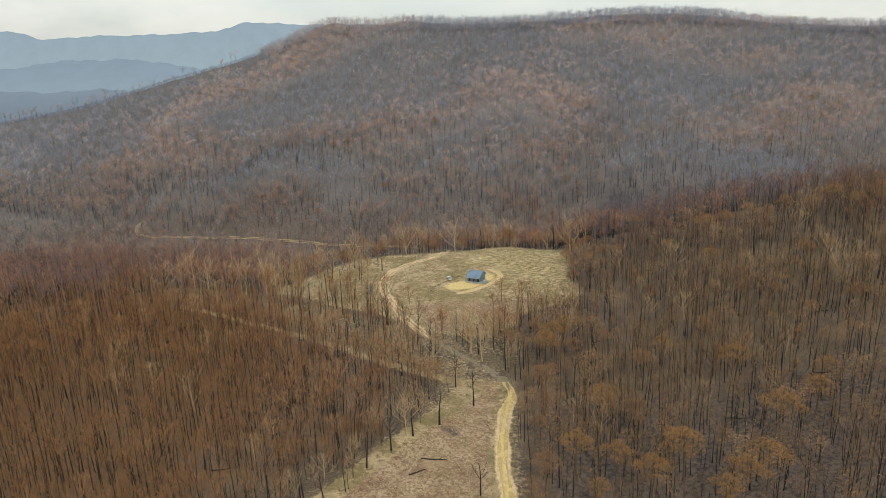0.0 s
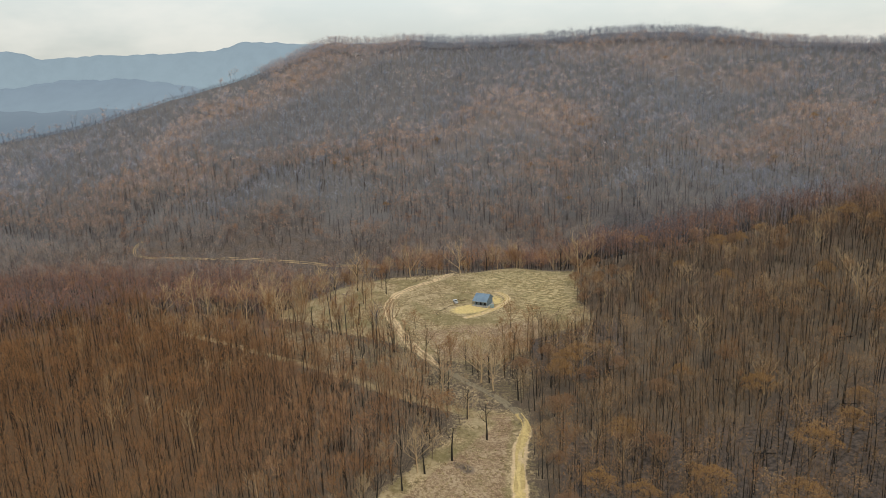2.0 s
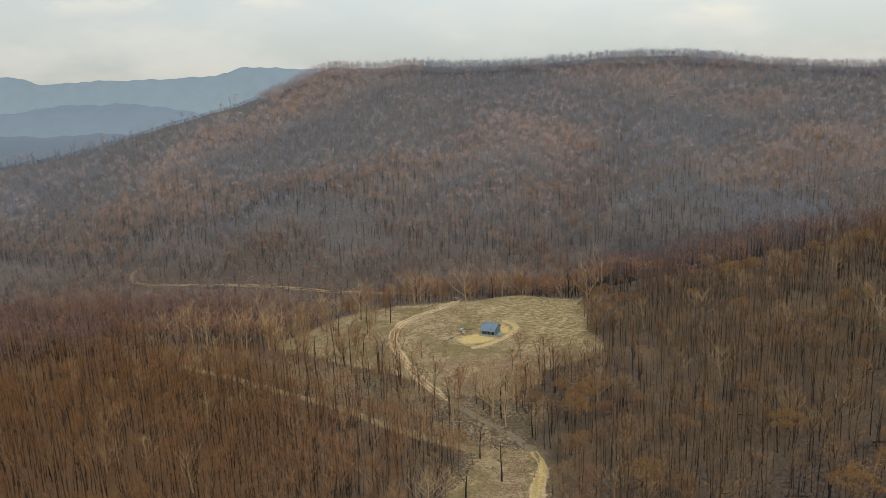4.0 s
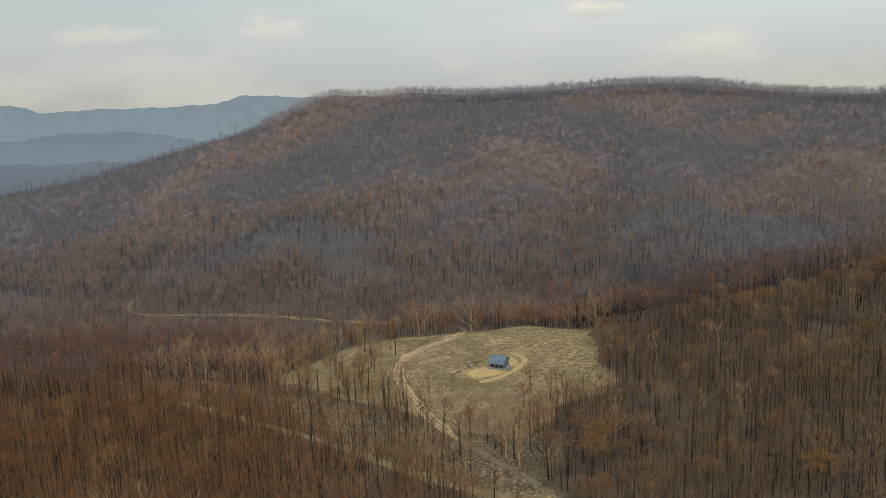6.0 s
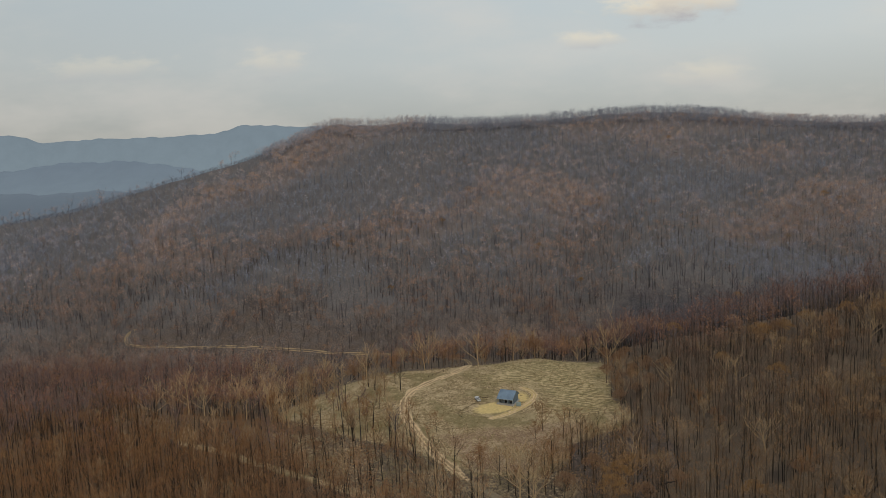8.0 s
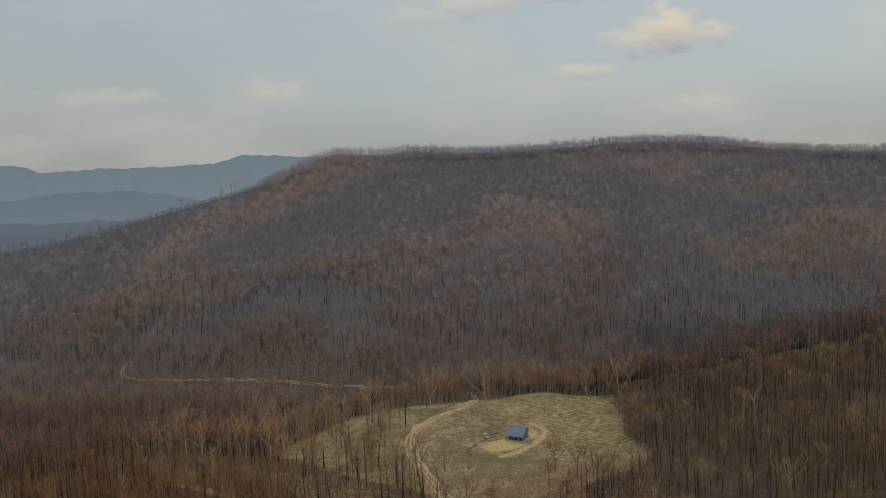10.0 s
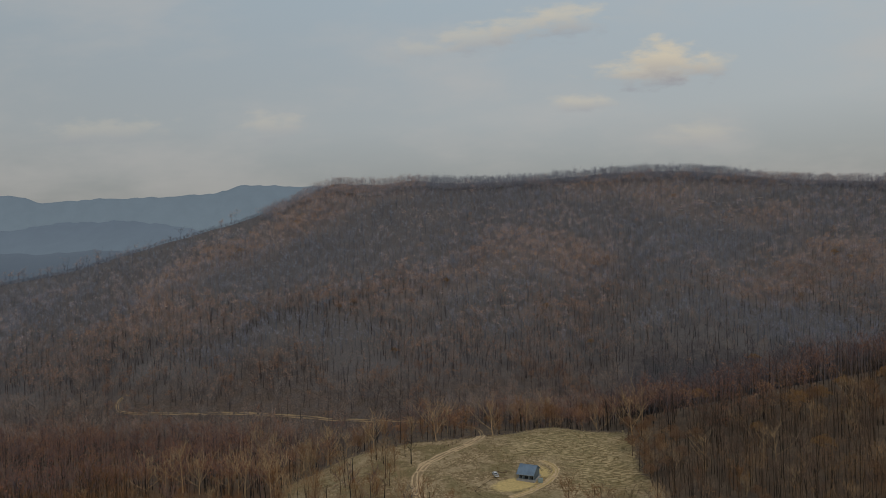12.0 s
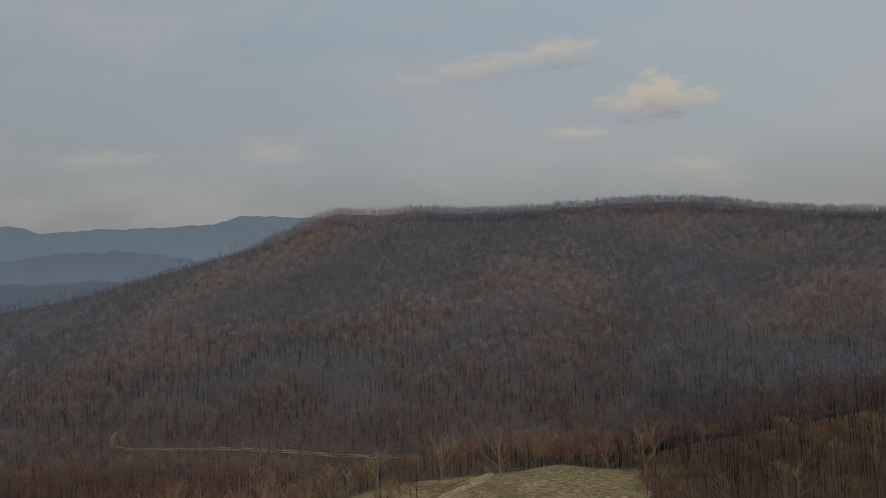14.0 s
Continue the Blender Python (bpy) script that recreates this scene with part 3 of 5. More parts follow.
sand = np.maximum(np.clip(0.5 - pad / 9.0, 0, 1), np.clip(0.55 - (off_line(xf, yf, ROAD) - 0.9 + 0.5 * np.sin(yf / 4.1)) / 3.0, 0, 1) * sandy)
cover = np.maximum(cover, 0.72 * np.clip(1 - (np.minimum(off_line(xf, yf, TRACK), off_line(xf, yf, SPUR_TRACK)) - 1.0) / 3.0, 0, 1))
# outline of the darker ground right of the clearing
DARK_PATCH = [(33, 284), (52, 297), (75, 300), (70, 262), (50, 240), (30, 246), (31, 268)]
SCRUB = [(-20, 300), (8, 308), (50, 312), (44, 284), (16, 256), (-8, 262)]
MOWN = [(8, 362), (12, 392), (36, 418), (66, 402), (66, 320), (34, 318), (32, 350)]
OPEN = [(-100, 318), (-62, 250), (-20, 220), (8, 214), (26, 222), (34, 246), (26, 285), (-30, 282), (-60, 304)]
cover = np.maximum(cover, 0.42 * np.clip(0.5 + inside(xf, yf, OPEN) / 10, 0, 1))
cover = np.maximum(cover, 0.36 * np.exp(-((xf + 130) / 40) ** 2 - ((yf - 318) / 26) ** 2))
litter = np.clip(0.34 + (-30 - xf) / 110 - np.abs(yf - 225) / 500, 0, 1) * (1 - step((yf - 330) / 120))
# The charred key paints darker brown: paddock spots, near right, dark patch, valley band.
for key, values in (("litter", litter), ("bare", cover), ("sand", sand), ("worn", worn), ("gravel", gravel), ("in_hollow", hollow(xf, yf)), ("mown", 0.65 * np.clip(0.4 + inside(xf, yf, MOWN) / 16, 0, 1)), ("plough", np.maximum.reduce([(0.62 + 0.14 * drift(xf, yf, 7.5, 78)) * np.clip(0.5 + inside(xf, yf, SCRUB) / 14, 0, 1), (0.6 + 0.10 * drift(xf, yf, 5.0, 77)) * np.clip(0.5 + inside(xf, yf, APRON) / 8, 0, 1) * np.clip((np.minimum(off_line(xf, yf, SPUR_TRACK), off_line(xf, yf, ROAD)) - 1.5) / 3, 0, 1)])), ("charred", np.maximum.reduce([0.6 * np.clip(1.6 * drift(xf, yf, 4.2, 91) - 0.25, 0, 1) * np.clip((inside(xf, yf, APRON) - 2) / 4, 0, 1) * np.clip((off_line(xf, yf, ROAD) - 2) / 2, 0, 1) * np.clip((off_line(xf, yf, SPUR_TRACK) - 2) / 2, 0, 1), 0.8 * step((xf - 22) / 10) * step((235 - yf) / 60), np.clip(0.5 + inside(xf, yf, DARK_PATCH) / 5, 0, 1), 0.6 * step((yf - 465) / 60) * (1 - step((yf - 590) / 150))])), ("hazed", step((yf - 470) / 200)), ("slope", step((yf - 610) / 160) * np.clip(0.4 + burn_shade(xf, yf), 0, 1))):
    a = me.attributes.new(key, "FLOAT", "POINT")
    a.data.foreach_set("value", values.astype(np.float32))
tagged(new("ground", me), "burnt brown earth with a pale dry grass clearing and sandy tracks", "ground", kind="structure")


def strip(name, line, wide, lift, mat, label, seed=0, gaps=0.12):
    """A track laid over the ground along a line of the plan, two wheel ruts with uneven edges."""
    pts = np.array(line, float)
    for _ in range(2):
        q = [pts[0]]
        for a, b in zip(pts, pts[1:]):
            q += [0.75 * a + 0.25 * b, 0.25 * a + 0.75 * b]
        pts = np.array(q + [pts[-1]])
    run = np.r_[0, np.cumsum(np.hypot(*np.diff(pts, axis=0).T))]
    s = np.arange(0, run[-1], 1.6)
    c = np.stack([np.interp(s, run, pts[:, k]) for k in (0, 1)], -1)
    d = np.gradient(c, axis=0)
    side = np.stack([-d[:, 1], d[:, 0]], -1) / np.hypot(*d.T)[:, None]
    r = np.random.default_rng(seed)
    V, Q, base = [], [], 0
    # Two wheel ruts, each a shallow trough with ragged edges.
    for near in (-1, 1):
        rut = []
        for k, w in enumerate((-0.30, -0.12, 0.12, 0.30)):
            wave = wide * (0.62 * near + w * (1 + 0.5 * np.sin(s / 4.3 + near)) + 0.07 * r.normal(size=len(s)))
            p = c + side * wave[:, None]
            rut.append(np.stack([p[:, 0], p[:, 1], land(p[:, 0], p[:, 1]) + lift - (0.12 if k in (0, 3) else 0.03)], -1))
        rut = np.stack(rut, 1)
        i = base + np.arange(len(s) * 4).reshape(len(s), 4)
        worn = r.random(len(s) - 1) > gaps
        V.append(rut.reshape(-1, 3))
        Q.append(np.stack([i[:-1, :-1], i[:-1, 1:], i[1:, 1:], i[1:, :-1]], -1)[worn].reshape(-1, 4)[:, ::-1])
        base += len(s) * 4
    V, q = np.concatenate(V), np.concatenate(Q)
    return tagged(new(name, mesh_of(name, V.reshape(-1, 3), q, [mat])), label, "road", kind="structure")


SAND = grained("yellow_sand", (0.46, 0.32, 0.125), (0.70, 0.51, 0.225), 1.2, broad=0.12)
GRAVEL = grained("grey_gravel", (0.20, 0.158, 0.10), (0.33, 0.26, 0.165), 1.6, broad=0.15)
DIRT = grained("brown_dirt", (0.31, 0.215, 0.115), (0.49, 0.355, 0.20), 1.2, broad=0.1)
NEAR_ROAD = [p for p in ROAD if p[1] <= 215]
BEND_ROAD = [p for p in ROAD if 206 <= p[1] <= 257]
BACK_ROAD = [p for p in ROAD if p[1] >= 257]
strip("road_near", NEAR_ROAD, 1.5, 0.14, SAND, "yellow sandy track beside a bare paddock", 1)
strip("road_bend", BEND_ROAD[1:], 1.6, 0.14, GRAVEL, "grey gravel bend of the bush track", 2, 0.2)
strip("road_clearing", BACK_ROAD, 1.5, 0.14, DIRT, "pale sandy track curving across the dry clearing", 3)
strip("road_far", FAR_ROAD, 1.4, 0.4, DIRT, "narrow sandy track through the burnt valley", 4, 0.1)
strip("track_side", TRACK, 1.3, 0.14, DIRT, "faint brown dirt track through scorched trees", 5, 0.3)
strip("track_ring", RING, 1.3, 0.14, SAND, "sandy wheel track curving round the shed", 6, 0.06)

# ---- forest ----
PALE_SPOTS = [(-108, 406), (-104, 446), (-87, 430), (-125, 370), (-121, 372), (-56, 389), (-98, 352), (13, 233), (9, 240), (-83, 317), (-118, 398), (-112, 412), (-76, 424), (-24, 388), (72, 372), (66, 420), (-92, 416), (-134, 337), (-128, 340), (-98, 344), (-143, 341), (-152, 344), (-112, 352)]
SPOTS = {
    "pale_tree": PALE_SPOTS,
    "charred_tree": [(-68, 365), (-36, 355), (-45, 308), (-26, 271), (-18, 265), (-68, 312), (-74, 303), (-54, 278), (-79, 278), (-58, 266), (21, 225), (25, 272), (49, 273), (52, 276), (58, 247), (12, 240), (-140, 379), (-130, 377), (-136, 378), (33, 424), (-3, 185), (8, 197), (8, 150), (-11, 178), (-23, 162), (-17, 170)],
    "scorched_tree": [(-76, 373), (-54, 357), (-43, 349), (-39, 365), (-76, 335), (-57, 317), (21, 286), (-18, 301), (-29, 298), (30, 264), (18, 245), (-48, 306), (-47, 303), (26, 300), (33, 292), (-26, 381), (-31, 392), (-40, 398), (-22, 396), (-85, 305), (-70, 298)],
    "gold_tree": [(34, 156), (44, 154), (62, 154), (72, 140), (79, 144), (51, 145), (105, 171), (92, 197), (90, 163), (40, 236), (46, 244), (36, 228), (-118, 388), (197, 333), (176, 339), (148, 341), (135, 337), (199, 313), (111, 387), (186, 330), (160, 345)],
    "russet_tree": [(47, 232), (60, 236), (36, 252), (24, 238), (-8, 446), (-14, 440), (-46, 458), (25, 150), (27, 176), (31, 203), (36, 214), (74, 340), (78, 352), (80, 330), (66, 352), (70, 372), (64, 318), (84, 345), (88, 360), (76, 365), (82, 376), (90, 338), (73, 326), (10, 492), (-60, 236), (68, 214), (96, 232)],
}
rng = np.random.default_rng(7)


def kinds_of(seed, tall, thick, first, limbs, twigs, leaves, size, twig, bends, clump, spread=(0.38, 0.58), upright=0.0, fan=0.7, dark=False):
    """Eight bare trees and eight leafy ones."""
    out = []
    for k in range(16):
        out.append(grow(seed + k, rng.uniform(*tall), rng.uniform(*thick), rng.uniform(*first), limbs, rng.uniform(*spread), twigs[k > 7], leaves[k > 7], size, bends=bends, clump=clump, twig=twig, upright=upright, fan=fan, dark=dark and k % 2 == 0))
    return out


NEAR = kinds_of(100, (10, 15.5), (0.1, 0.17), (0.42, 0.62), 5, (9, 7), (18, 48), 0.225, 0.03, 2, 0.8, (0.36, 0.56), fan=0.55, dark=True)
MID = kinds_of(200, (11.5, 17), (0.16, 0.25), (0.45, 0.62), 5, (7, 5), (8, 56), 0.4, 0.06, 1, 1.3, (0.42, 0.62), upright=0.1, fan=0.6)
HILL = kinds_of(300, (10, 17), (0.16, 0.25), (0.42, 0.62), 3, (6, 4), (12, 36), 0.7, 0.085, 1, 1.4, (0.45, 0.66), 0.2, 0.6, dark=True)
RIDGE = kinds_of(400, (8, 10.5), (0.13, 0.2), (0.08, 0.25), 5, (4, 4), (24, 32), 0.5, 0.11, 1, 1.1, (0.42, 0.6), fan=0.5, dark=True)


BEHIND = [(-135, 588), (-110, 440), (-60, 398), (30, 420), (30, 470), (-6, 530), (-50, 566), (-90, 584)]


def wooded(x, y, edge=1.5):
    """Where trees stand: off the clearing and the tracks, and thin before the far track."""
    far = off_line(x, y, FAR_ROAD)
    front = off_line(x, y + 10, FAR_ROAD)
    past = off_line(x, y + 24, FAR_ROAD)
    chance = np.sin(x * 91.7 + y * 37.3) * 0.5 + 0.5
    return (bare(x, y) < -edge + np.where(y < 222, 7.0, 6.0) * drift(x, y, 8, 5)) & (off_line(x, y, ROAD) > 4.0) & (far > 3.0) & ((front > 10) | (chance > 0.3)) & ((past > 22) | (chance > 0.42)) & ((inside(x, y, BEHIND) < 0) | (chance > 0.88)) & (off_line(x, y, TRACK) > 3.0) & (off_line(x, y + 4, TRACK) > 2.8) & (off_line(x, y, SPUR_TRACK) > 2.5)


LOBE_FRONT = [(-112, 345), (-62, 303), (-50, 285), (-70, 262), (-125, 312)]


def stand_of(name, kinds, box, gap, mats, label, keep=None, thin=0.25, **how):
    x, y = scatter(rng, *box, gap)
    ok = wooded(x, y) & (rng.random(len(x)) > thin * (1 + drift(x, y, 22, 3))) & ((inside(x, y, OPEN) < 0) | (rng.random(len(x)) < 0.42)) & ((inside(x, y, LOBE_FRONT) < 0) | (rng.random(len(x)) < 0.3)) & (rng.random(len(x)) > 0.6 * np.exp(-((x + 130) / 40) ** 2 - ((y - 322) / 24) ** 2))
    # a thinner fringe behind the clearing
    ok &= (y < 385) | (x > 75) | ((bare(x, y) < -7 + 8 * drift(x, y, 9, 4)) & (rng.random(len(x)) < 0.15 + 0.85 * step((-bare(x, y) - 15) / 60)))
    if keep:
        ok &= keep(x, y)
    for px, py in PALE_SPOTS:
        ok &= np.hypot(x - px, (y - py + 7) * 0.8) > 8.5
    for px, py in SPOTS["gold_tree"] + SPOTS["russet_tree"]:
        ok &= np.hypot(x - px, (y - py + 2.5) * 0.8) > 3.6
    ob = plant(name, kinds, x[ok], y[ok], rng, mats=mats, **how)
    return tagged(ob, label, "forest", kind="stuff")


# The near wood meets the valley's along a wandering line.
meet = lambda x, y: 300 + 26 * drift(x, y, 31, 41) + rng.normal(0, 30, len(x))
red_edge = lambda x, y: -52 + 16 * drift(x, y, 25, 44) + rng.normal(0, 22, len(x)) - 0.5 * np.maximum(y - 240, 0) + 30 * step((165 - y) / 40)
view = lambda x, y: (x > -0.78 * y - 60) & (x < 0.72 * y + 40)
stand_of("scorched_forest", NEAR, (-250, 20, 122, 345), 2.8, [CHAR, TWIG, LEAF], "dense scorched forest of thin black trunks with rust-brown crowns", lambda x, y: view(x, y) & (x < 10) & (y < meet(x, y)) & (x < red_edge(x, y)), bias=-0.1)
stand_of("brown_forest", NEAR, (-95, 10, 122, 345), 2.9, [CHAR, BROWN_TWIG, DULL_LEAF], "scorched wood of thin black trunks with dull brown twigs", lambda x, y: view(x, y) & (y < meet(x, y)) & (x > red_edge(x, y)), bias=0.0, thin=0.2)
upper = lambda x, y: y > 275 + 22 * drift(x, y, 27, 71) + rng.normal(0, 18, len(x))
stand_of("burnt_forest", NEAR, (10, 300, 116, 330), 3.4, [CHAR, DULL_TWIG, DULL_LEAF], "burnt forest of black trunks with sparse brown crowns", lambda x, y: view(x, y) & (x > 10) & ~upper(x, y), bias=0.1, thin=0.3, low=0.5, high=1.35)
stand_of("rise_forest", NEAR, (10, 300, 116, 365), 3.5, [CHAR, RIM_TWIG, RIM_TWIG], "burnt forest of black trunks and dark twigs over the rise", lambda x, y: view(x, y) & (x > 10) & upper(x, y), bias=0.1, thin=0.35, low=0.55, high=1.3)
in_hollow = lambda x, y: hollow(x, y) + rng.normal(0, 0.3, len(x)) > 0.5
# beyond this line the valley trees take the hazed foothill colours
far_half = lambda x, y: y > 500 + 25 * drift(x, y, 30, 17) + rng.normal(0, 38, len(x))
stand_of("valley_forest", MID, (-480, 480, 245, 700), 6.6, [VALLEY_BARK, VALLEY_TWIG, VALLEY_LEAF], "burnt valley forest of bare dark trunks and brown crowns", lambda x, y: view(x, y) & ((y > 365) | (x < 10)) & (y > meet(x, y)) & (y < 640 + 30 * drift(x, y, 45, 6) + rng.normal(0, 22, len(x))) & ~in_hollow(x, y) & ~far_half(x, y), bias=0.03, thin=0.15, low=0.75, high=1.35)
stand_of("far_valley_forest", MID, (-480, 480, 245, 700), 6.6, [FOOT_BARK, FOOT_TWIG, FOOT_LEAF], "burnt forest across the valley, haze in its dull colours", lambda x, y: view(x, y) & ((y > 365) | (x < 10)) & (y > meet(x, y)) & (y < 640 + 30 * drift(x, y, 45, 6) + rng.normal(0, 22, len(x))) & ~in_hollow(x, y) & far_half(x, y), bias=0.03, thin=0.15, low=0.75, high=1.35)
stand_of("hollow_forest", MID, (-480, 480, 245, 700), 6.6, [HOLLOW_BARK, HOLLOW_TWIG, HOLLOW_TWIG], "dark leafless forest in the burnt-out hollow", lambda x, y: view(x, y) & ((y > 365) | (x < 10)) & (y > meet(x, y)) & (y < 640 + 30 * drift(x, y, 45, 6) + rng.normal(0, 22, len(x))) & in_hollow(x, y), bias=0.03, thin=0.15, low=0.75, high=1.35)
slope = lambda x, y: view(x, y) & (y < crest_y(x) - 17) & (y > 635 + 30 * drift(x, y, 45, 6))
# bare, or with its brown crowns left; fold shade and haze are in the colours, bluest down the far flank
black = lambda x, y: burn_shade(x, y) + 0.45 * drift(x, y, 17, 9) + 0.3 * drift(x, y, 6, 19) + rng.normal(0, 0.5, len(x)) < -0.12
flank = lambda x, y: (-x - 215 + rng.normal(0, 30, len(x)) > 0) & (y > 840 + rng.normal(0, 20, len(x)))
low = lambda x, y: y < 725 + 25 * drift(x, y, 40, 6) + rng.normal(0, 30, len(x))
x_all, y_all = scatter(rng, -760, 800, 595, 985, 5.7)
belt = y_all < 700 + 30 * drift(x_all, y_all, 38, 7) + rng.normal(0, 26, len(x_all))
kind = np.where(flank(x_all, y_all), 0, np.where(black(x_all, y_all) & ~(belt & (burn_shade(x_all, y_all) > -0.5)), 1, np.where(low(x_all, y_all), 2, 3)))
open_land = slope(x_all, y_all) & wooded(x_all, y_all)
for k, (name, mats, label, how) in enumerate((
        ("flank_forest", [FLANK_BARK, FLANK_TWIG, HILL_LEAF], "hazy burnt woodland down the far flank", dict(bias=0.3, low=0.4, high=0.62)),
        ("dim_slope_forest", [DARK_BARK, DARK_TWIG, DARK_TWIG], "leafless stems over the burnt-out slopes, haze and fold shade in their blue-grey", dict(bias=0.5, low=0.75, high=1.2)),
        ("foothill_forest", [FOOT_BARK, FOOT_TWIG, FOOT_LEAF], "burnt forest with brown crowns at the hill's foot, dulled by painted haze", dict(bias=0.1, low=0.85, high=1.4)),
        ("hillside_forest", [HILL_BARK, HILL_TWIG, HILL_LEAF], "burnt forest with brown crowns over the hillside, greyed by painted haze", dict(bias=0.0, low=0.72, high=1.18)))):
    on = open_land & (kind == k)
    tagged(plant(name, HILL, x_all[on], y_all[on], rng, mats=mats, field=burn_shade, **how), label, "forest", kind="stuff")
# Trees that kept their dead leaves stand out singly and in clumps.
CROWN = [grow(600 + k, 11 + k % 4, 0.15, 0.4, 5, 0.5, 3, 95, 0.5, bends=1, clump=1.15, twig=0.07, fan=0.6) for k in range(8)]
SMALL_CROWN = [grow(650 + k, 10 + k % 4, 0.12, 0.4, 6, 0.5, 4, 190, 0.24, bends=2, clump=0.85, twig=0.04, fan=0.5) for k in range(8)]
for name, box_of, gap, mats, label, here in (
        ("dry_crowns", (22, 300, 118, 345), 7.0, [CHAR, DULL_TWIG, DRY_CROWN], "brown and tan leafy crowns among the black trunks", lambda x, y: view(x, y) & (drift(x, y, 16, 51) + 0.6 * drift(x, y, 6, 52) + rng.normal(0, 0.25, len(x)) > 0.22)),
        ("rust_crowns", (-420, 520, 620, 950), 7.2, [HILL_BARK, HILL_TWIG, RUST_CROWN], "rust-brown leafy crowns scattered over the burnt hillside", lambda x, y: slope(x, y) & (burn_shade(x, y) + 0.5 * drift(x, y, 15, 31) + rng.normal(0, 0.25, len(x)) > 0.42)),
        ("wine_crowns", (-330, 330, 340, 640), 7.6, [VALLEY_BARK, VALLEY_TWIG, WINE_CROWN], "dull red and tan leafy crowns among the valley's bare trunks", lambda x, y: view(x, y) & (y > 330 + (x > 60) * 10) & (hollow(x, y) < 0.3) & (drift(x, y, 19, 33) + 0.5 * drift(x, y, 7, 34) + rng.normal(0, 0.3, len(x)) > 0.05 + 0.3 * step((y - 480) / 120)))):
    cx, cy = scatter(rng, *box_of, gap)
    on = here(cx, cy) & wooded(cx, cy)
    tagged(plant(name, SMALL_CROWN if name == "dry_crowns" else CROWN, cx[on], cy[on], rng, mats=mats, low=0.7, high=1.25), label, "forest", kind="stuff")
on_ridge = lambda x, y: np.abs(y - crest_y(x) + 8) < 12
rusty = lambda x, y: drift(x, y, 40, 61) + 2.2 * ((x < -20) | (x > 400)) - 1.0 + rng.normal(0, 0.4, len(x)) > 0
stand_of("ridge_forest", RIDGE, (-150, 800, 860, 1000), 2.5, [HILL_BARK, DARK_TWIG, HILL_TWIG], "row of leafless trees along the ridge in hazed blue-grey", lambda x, y: on_ridge(x, y) & ~rusty(x, y), thin=0.0, bias=0.2, low=0.65, high=1.1, sink=1.0)
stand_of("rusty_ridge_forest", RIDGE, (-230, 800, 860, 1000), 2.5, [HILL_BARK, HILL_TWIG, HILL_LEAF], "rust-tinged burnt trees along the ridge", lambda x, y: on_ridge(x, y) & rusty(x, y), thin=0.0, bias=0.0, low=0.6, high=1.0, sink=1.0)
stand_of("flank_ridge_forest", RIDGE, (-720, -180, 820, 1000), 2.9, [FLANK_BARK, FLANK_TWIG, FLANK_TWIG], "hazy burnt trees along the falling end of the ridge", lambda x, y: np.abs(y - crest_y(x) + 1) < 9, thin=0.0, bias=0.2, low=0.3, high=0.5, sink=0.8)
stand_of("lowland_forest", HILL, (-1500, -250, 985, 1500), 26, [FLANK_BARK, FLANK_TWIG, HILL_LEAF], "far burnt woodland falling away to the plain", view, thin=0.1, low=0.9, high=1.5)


# ---- single trees: trunk, limbs and leaves are parts ----
def tree_thing(kind, seed, shape, mats, label, category="tree"):
    v, f, m = grow(seed, *shape, domes=26 if kind in ("gold_tree", "russet_tree") else 0)
    root = tagged(new(kind), label, category)
    for k, name in enumerate(("trunk", "branchwork", "foliage")):
        pick = f[m == k]
        if not len(pick):
            continue
        used, again = np.unique(pick, return_inverse=True)
        me = mesh_of(name, v[used], again.reshape(-1, 3), [mats[k]])
        tone_of(me, np.full(len(used), 0.28))
        ob = new(name, me)
        ob.parent = root
    return root


def place(x, y, size=1.0, turn=0.0, tip=(0.0, 0.0), sink=0.0):
    lean = Matrix.Rotation(tip[0], 4, "X") @ Matrix.Rotation(tip[1], 4, "Y")
    return Matrix.Translation((x, y, float(land(x, y)) - sink)) @ lean @ Matrix.Rotation(turn, 4, "Z") @ Matrix.Scale(size, 4)


